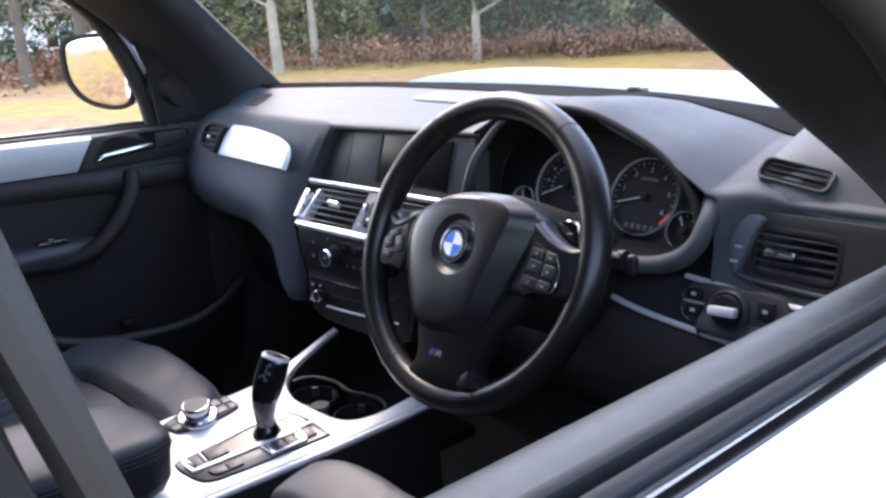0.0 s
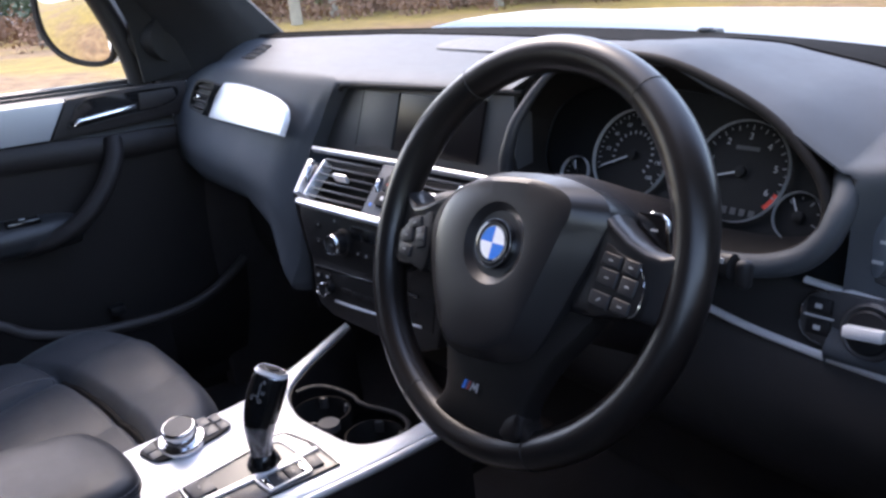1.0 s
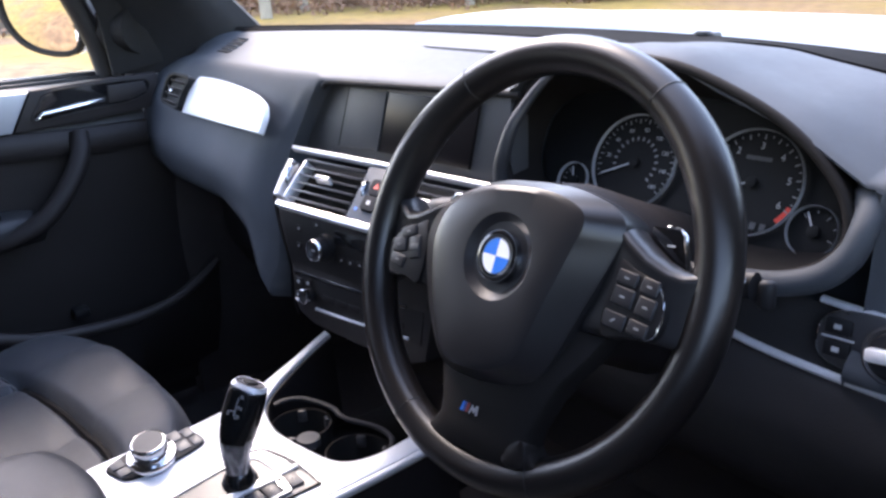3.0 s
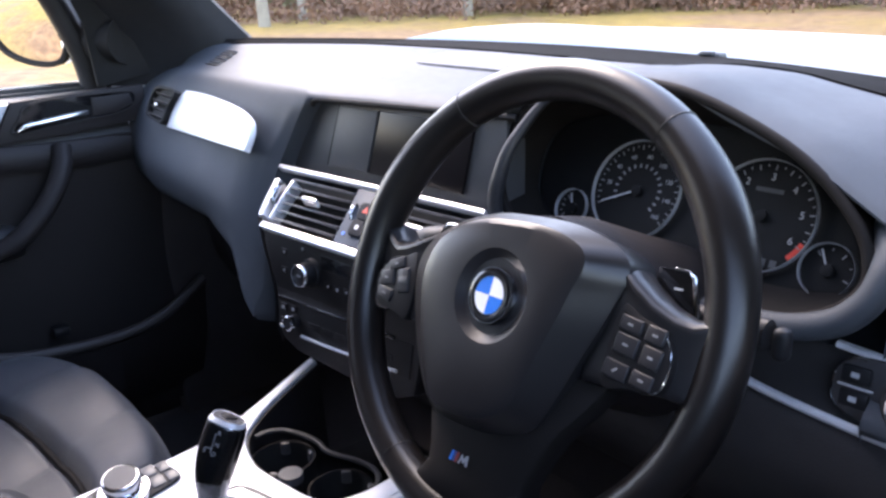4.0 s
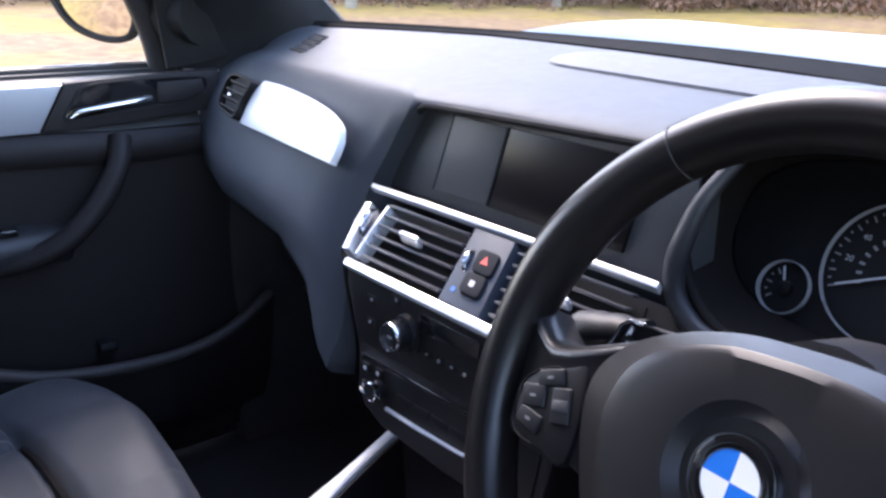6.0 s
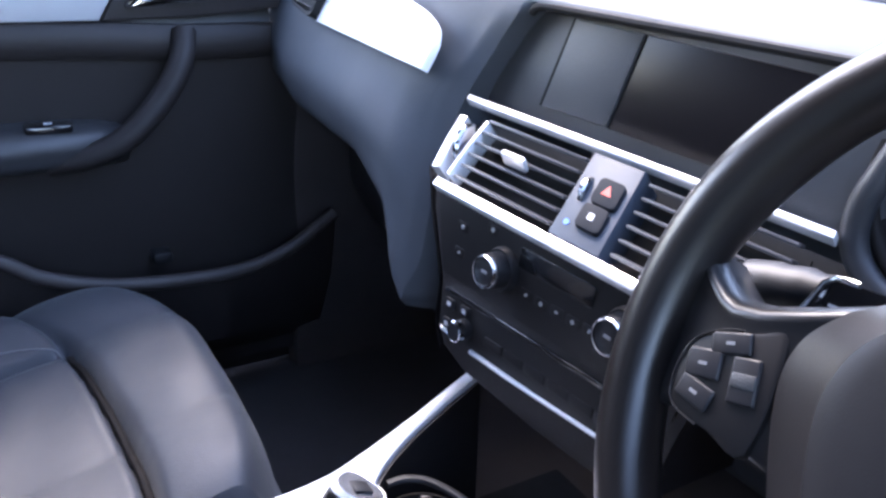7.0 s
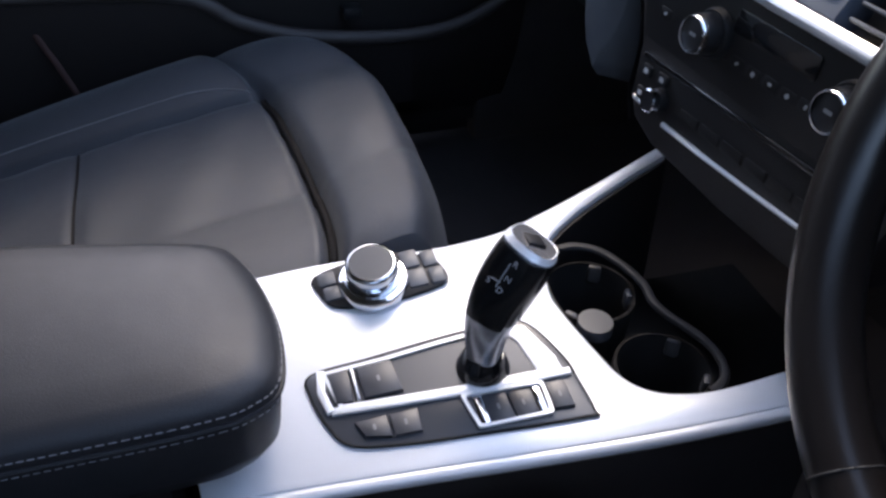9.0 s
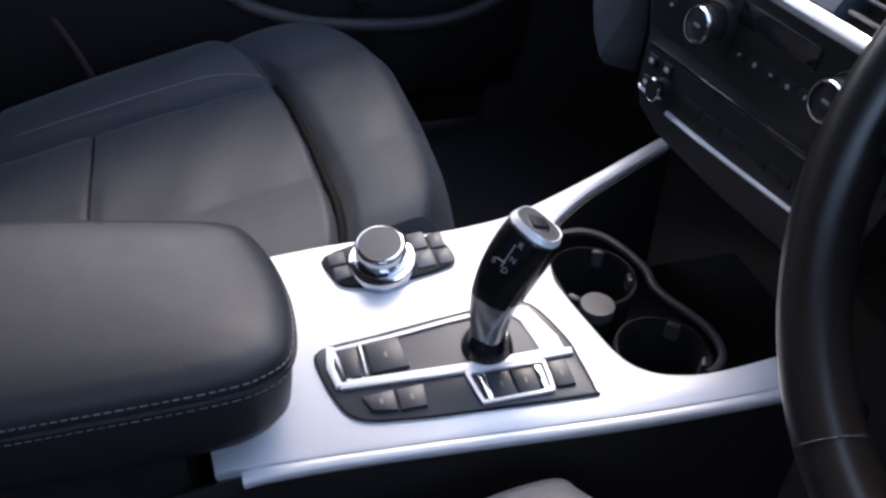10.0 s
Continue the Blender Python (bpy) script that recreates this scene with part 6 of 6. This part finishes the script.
part("buckle_stem", tube([(-0.14, -0.46, 0.42), (-0.14, -0.45, 0.56), (-0.14, -0.44, 0.62)], 0.012, seg=10), MATT, buckle)
part("buckle_head", box((-0.14, -0.438, 0.64), (0.024, 0.045, 0.06), 0.006), DARK, buckle)


# ---- outdoors ----
def ground_material():
    """Fallen leaves and yellowed grass, mixed in drifts."""
    m = bpy.data.materials.new("leafy_grass")
    m.use_nodes = True
    nt = m.node_tree
    b = nt.nodes["Principled BSDF"]
    co = nt.nodes.new("ShaderNodeTexCoord")

    def noise_at(size, detail):
        n = nt.nodes.new("ShaderNodeTexNoise")
        n.inputs["Scale"].default_value, n.inputs["Detail"].default_value = size, detail
        nt.links.new(co.outputs["Object"], n.inputs["Vector"])
        return n.outputs["Fac"]

    def blend(a, c, fac, lo, hi):
        r = nt.nodes.new("ShaderNodeMapRange")
        r.inputs[1].default_value, r.inputs[2].default_value = lo, hi
        nt.links.new(fac, r.inputs[0])
        x = nt.nodes.new("ShaderNodeMix")
        x.data_type = 'RGBA'
        nt.links.new(r.outputs[0], x.inputs[0])
        for slot, v in ((6, a), (7, c)):
            if isinstance(v, tuple):
                x.inputs[slot].default_value = (*v, 1)
            else:
                nt.links.new(v, x.inputs[slot])
        return x.outputs[2]

    grass = blend((0.165, 0.110, 0.016), (0.26, 0.175, 0.028), noise_at(1.5, 6), 0.35, 0.65)
    leaves = blend((0.13, 0.070, 0.028), (0.25, 0.150, 0.065), noise_at(3.0, 8), 0.35, 0.65)
    both = blend(grass, leaves, noise_at(0.16, 4), 0.47, 0.59)
    fleck = blend(both, (0.10, 0.08, 0.04), noise_at(9, 6), 0.56, 0.72)
    nt.links.new(fleck, b.inputs["Base Color"])
    b.inputs["Roughness"].default_value = 0.95
    bump = nt.nodes.new("ShaderNodeBump")
    bump.inputs["Strength"].default_value, bump.inputs["Distance"].default_value = 0.8, 0.05
    nt.links.new(noise_at(14, 8), bump.inputs["Height"])
    nt.links.new(bump.outputs[0], b.inputs["Normal"])
    return m


def ground_height(x, y):
    d = math.hypot(x, y)
    f = min(1, max(0, (d - 4) / 12))
    return f * (0.10 * noise.noise((x * 0.15, y * 0.15, 0)) + 0.03 * noise.noise((x * 0.9, y * 0.9, 3)))


rings = [0, 1.5, 3, 5, 7, 9, 11, 13, 15, 17, 19, 22, 25, 28, 32, 36, 42, 50, 65, 90, 140, 250, 500, 1200, 4000]
bm = bmesh.new()
loops = []
for r in rings[1:]:
    loops.append([bm.verts.new((r * math.cos(2 * math.pi * k / 96), r * math.sin(2 * math.pi * k / 96), ground_height(r * math.cos(2 * math.pi * k / 96), r * math.sin(2 * math.pi * k / 96)))) for k in range(96)])
mid_v = bm.verts.new((0, 0, 0))
for k in range(96):
    bm.faces.new((mid_v, loops[0][k], loops[0][(k + 1) % 96]))
    for a, b in zip(loops, loops[1:]):
        bm.faces.new((a[k], b[k], b[(k + 1) % 96], a[(k + 1) % 96]))
tagged(part("ground", bm, ground_material(), None, "yellowed grass and brown fallen leaves"), category="ground", kind="structure")

BARK = material("pale_bark", (0.34, 0.29, 0.22), 0.9, grain=0.9, grain_size=30, vary=0.4, vary_size=3, each=0.2)
BARKDARK = material("dark_bark", (0.12, 0.095, 0.07), 0.9, grain=0.9, grain_size=30, vary=0.4, vary_size=3, each=0.2)
PINE = material("pine_needles", (0.055, 0.085, 0.05), 0.7, vary=0.5, vary_size=2, each=0.3)
SCRUB = material("scrub_leaves", (0.13, 0.13, 0.055), 0.7, vary=0.5, vary_size=2, each=0.3)
WALLPALE = material("pale_render", (0.72, 0.73, 0.74), 0.85, vary=0.08)
TILE = material("roof_tile", (0.20, 0.15, 0.13), 0.8)


def leafy(count, spread, size, seed, low=0.0):
    """Many small leaves in uneven clumps round the origin."""
    rnd = random.Random(seed)
    bm = bmesh.new()
    clumps = [Vector((rnd.gauss(0, spread[0]), rnd.gauss(0, spread[1]), low + rnd.random() * spread[2])) for _ in range(max(6, count // 45))]
    for _ in range(count):
        c = rnd.choice(clumps)
        p = c + Vector((rnd.gauss(0, 0.28), rnd.gauss(0, 0.28), rnd.gauss(0, 0.22)))
        e = Euler((rnd.uniform(-1.2, 1.2), rnd.uniform(-1.2, 1.2), rnd.uniform(0, 6.3))).to_matrix()
        s = size * rnd.uniform(0.6, 1.5)
        bm.faces.new([bm.verts.new(p + e @ Vector(q)) for q in ((-s, 0, 0), (0, -s * 0.4, 0.1 * s), (s, 0, 0), (0, s * 0.4, 0.1 * s))])
    return bm


def tree(x, y, h, r, seed, bark, leaf, count, label):
    rnd = random.Random(seed)
    z0 = ground_height(x, y) - 0.1
    t = thing("tree", label, "tree", (x, y, z0), "trees at the wood's edge")
    path = [(x, y, z0), (x + rnd.gauss(0, 0.08), y, z0 + h * 0.3), (x + rnd.gauss(0, 0.15), y + rnd.gauss(0, 0.1), z0 + h * 0.65), (x + rnd.gauss(0, 0.2), y, z0 + h)]
    line = spline(path, 5)
    limbs = [tube(line, [r * (1.15 - 0.95 * k / (len(line) - 1)) for k in range(len(line))], seg=9)]
    for k in range(9):
        a, f = rnd.uniform(0, 6.3), rnd.uniform(0.25, 0.9)
        p = line[int(f * (len(line) - 1))]
        ln = (1 - f * 0.6) * h * 0.28
        limbs.append(tube([p, p + Vector((math.cos(a) * ln * 0.5, math.sin(a) * ln * 0.5, ln * 0.25)), p + Vector((math.cos(a) * ln, math.sin(a) * ln, ln * 0.7))], [r * 0.3, r * 0.2, r * 0.06], seg=6))
    part("trunk", joined(*limbs), bark, t)
    if count:
        crown = leafy(count, (h * 0.14, h * 0.14, h * 0.75), 0.13, seed + 5)
        crown.transform(Matrix.Translation((x, y, z0 + h * 0.22)))
        part("crown", crown, leaf, t)
    return t


def polar(bearing, dist):
    """A place seen from the driver's window: bearing in degrees left of ahead."""
    return 0.9 - dist * math.sin(radians(bearing)), -0.5 + dist * math.cos(radians(bearing))


spots = [(61, 27, 9, 0.17, 0, 0), (58.5, 30, 10, 0.14, 0, 0), (66, 34, 11, 0.2, 1, 900), (54.5, 36, 11, 0.22, 1, 1500), (51, 33, 9, 0.15, 1, 1700), (47.5, 29, 9, 0.15, 0, 300), (45, 38, 12, 0.25, 1, 1800),
         (41, 34, 10, 0.2, 1, 1700), (37, 37, 11, 0.2, 1, 1500), (33, 32, 9, 0.16, 0, 600), (28, 38, 12, 0.25, 1, 1600), (22, 35, 11, 0.2, 1, 1200), (73, 30, 9, 0.25, 1, 200), (76.5, 27, 8, 0.16, 1, 100), (80, 33, 9, 0.2, 1, 100),
         (15, 40, 12, 0.2, 1, 1200), (5, 38, 11, 0.2, 1, 1200), (88, 36, 10, 0.2, 1, 300), (120, 30, 10, 0.2, 1, 300), (160, 34, 11, 0.25, 1, 500), (200, 36, 11, 0.25, 1, 500), (240, 40, 11, 0.25, 1, 500), (300, 36, 11, 0.25, 1, 700), (330, 34, 11, 0.25, 1, 700)]
for k, (bear, dist, h, r, dark, count) in enumerate(spots):
    x, y = polar(bear, dist)
    tree(x, y, h, r, 40 + k, BARKDARK if dark else BARK, PINE if k % 3 else SCRUB, count, "tall dark tree with green needles" if dark and count > 800 else "slender tree with a pale bare trunk" if not dark else "bare dark-barked tree at the wood's edge")
PALELEAF = material("pale_leaves", (0.26, 0.26, 0.12), 0.7, vary=0.4, vary_size=2)
BRACKEN = material("brown_bracken", (0.20, 0.105, 0.06), 0.85, vary=0.4, vary_size=2)
# SHADEWOOD: the shade between far trees, as a dark colour
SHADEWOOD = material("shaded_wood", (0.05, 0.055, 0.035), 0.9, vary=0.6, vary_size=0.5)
for k in range(19):
    bear = 4 + 4.2 * k
    open_side = bear > 60
    dist = 37 + 4 * math.sin(k * 2.3)
    x, y = polar(bear, dist)
    bush = leafy(2400 if open_side else 5600, (2.6, 1.2, 3.2 if open_side else 8.0), 0.15, 900 + k)
    bush.transform(Matrix.Translation((x, y, 0.5)) @ pose(0, 0, 0, 0, 0, bear))
    tagged(part("shrub", bush, (PINE, SCRUB, PINE, PALELEAF)[k % 4], None, ("dense dark green shrubs between the trees", "olive scrub between the trees", "dense dark green shrubs between the trees", "pale yellow-green shrubs between the trees")[k % 4]), category="shrub", group="shrubs at the wood's edge", kind="stuff")
    fern = leafy(2200, (2.8, 1.6, 0.7), 0.09, 1300 + k)
    fern.transform(Matrix.Translation((*polar(bear + 2, dist - 4), 0.0)) @ pose(0, 0, 0, 0, 0, bear))
    tagged(part("bracken", fern, BRACKEN, None, "low brown bracken at the wood's edge"), category="bracken", group="bracken at the wood's edge", kind="stuff")
# a dark sheet behind the wood's edge, its colour standing in for the shade there
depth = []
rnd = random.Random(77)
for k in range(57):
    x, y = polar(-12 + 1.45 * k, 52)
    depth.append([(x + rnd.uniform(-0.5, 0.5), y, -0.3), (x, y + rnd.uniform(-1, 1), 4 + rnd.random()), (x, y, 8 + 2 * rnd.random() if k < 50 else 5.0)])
tagged(part("wood_backdrop", thicken(loft(depth), 0.3), SHADEWOOD, None, "dark sheet with the far wood's shade put in its colour"), category="wood", kind="structure")

# a low pale house far behind the trees
hx, hy = polar(76, 60)
house = thing("house", "low white house far behind the trees", "house", (hx, hy, 0))
HM = Matrix.Translation((hx, hy, 0)) @ pose(0, 0, 0, 0, 0, 70)
part("wall", placed(box((0, 0, 1.5), (16, 6, 3.0), 0.02), HM), WALLPALE, house)
roof = loft([[(-8.4, -3.5, 2.95), (8.4, -3.5, 2.95)], [(-8.4, 0, 5.2), (8.4, 0, 5.2)], [(-8.4, 3.5, 2.95), (8.4, 3.5, 2.95)]])
part("roof", thicken(placed(roof, HM), 0.15), TILE, house)
for k in range(4):
    wn_part = part("window", placed(box((-6 + 4 * k, -3.02, 1.6), (1.3, 0.08, 1.2), 0.02), HM), PIANO, house)
    part("window_frame", placed(box((-6 + 4 * k, -3.07, 1.6), (0.06, 0.05, 1.2), 0.01), HM), WALLPALE, wn_part)
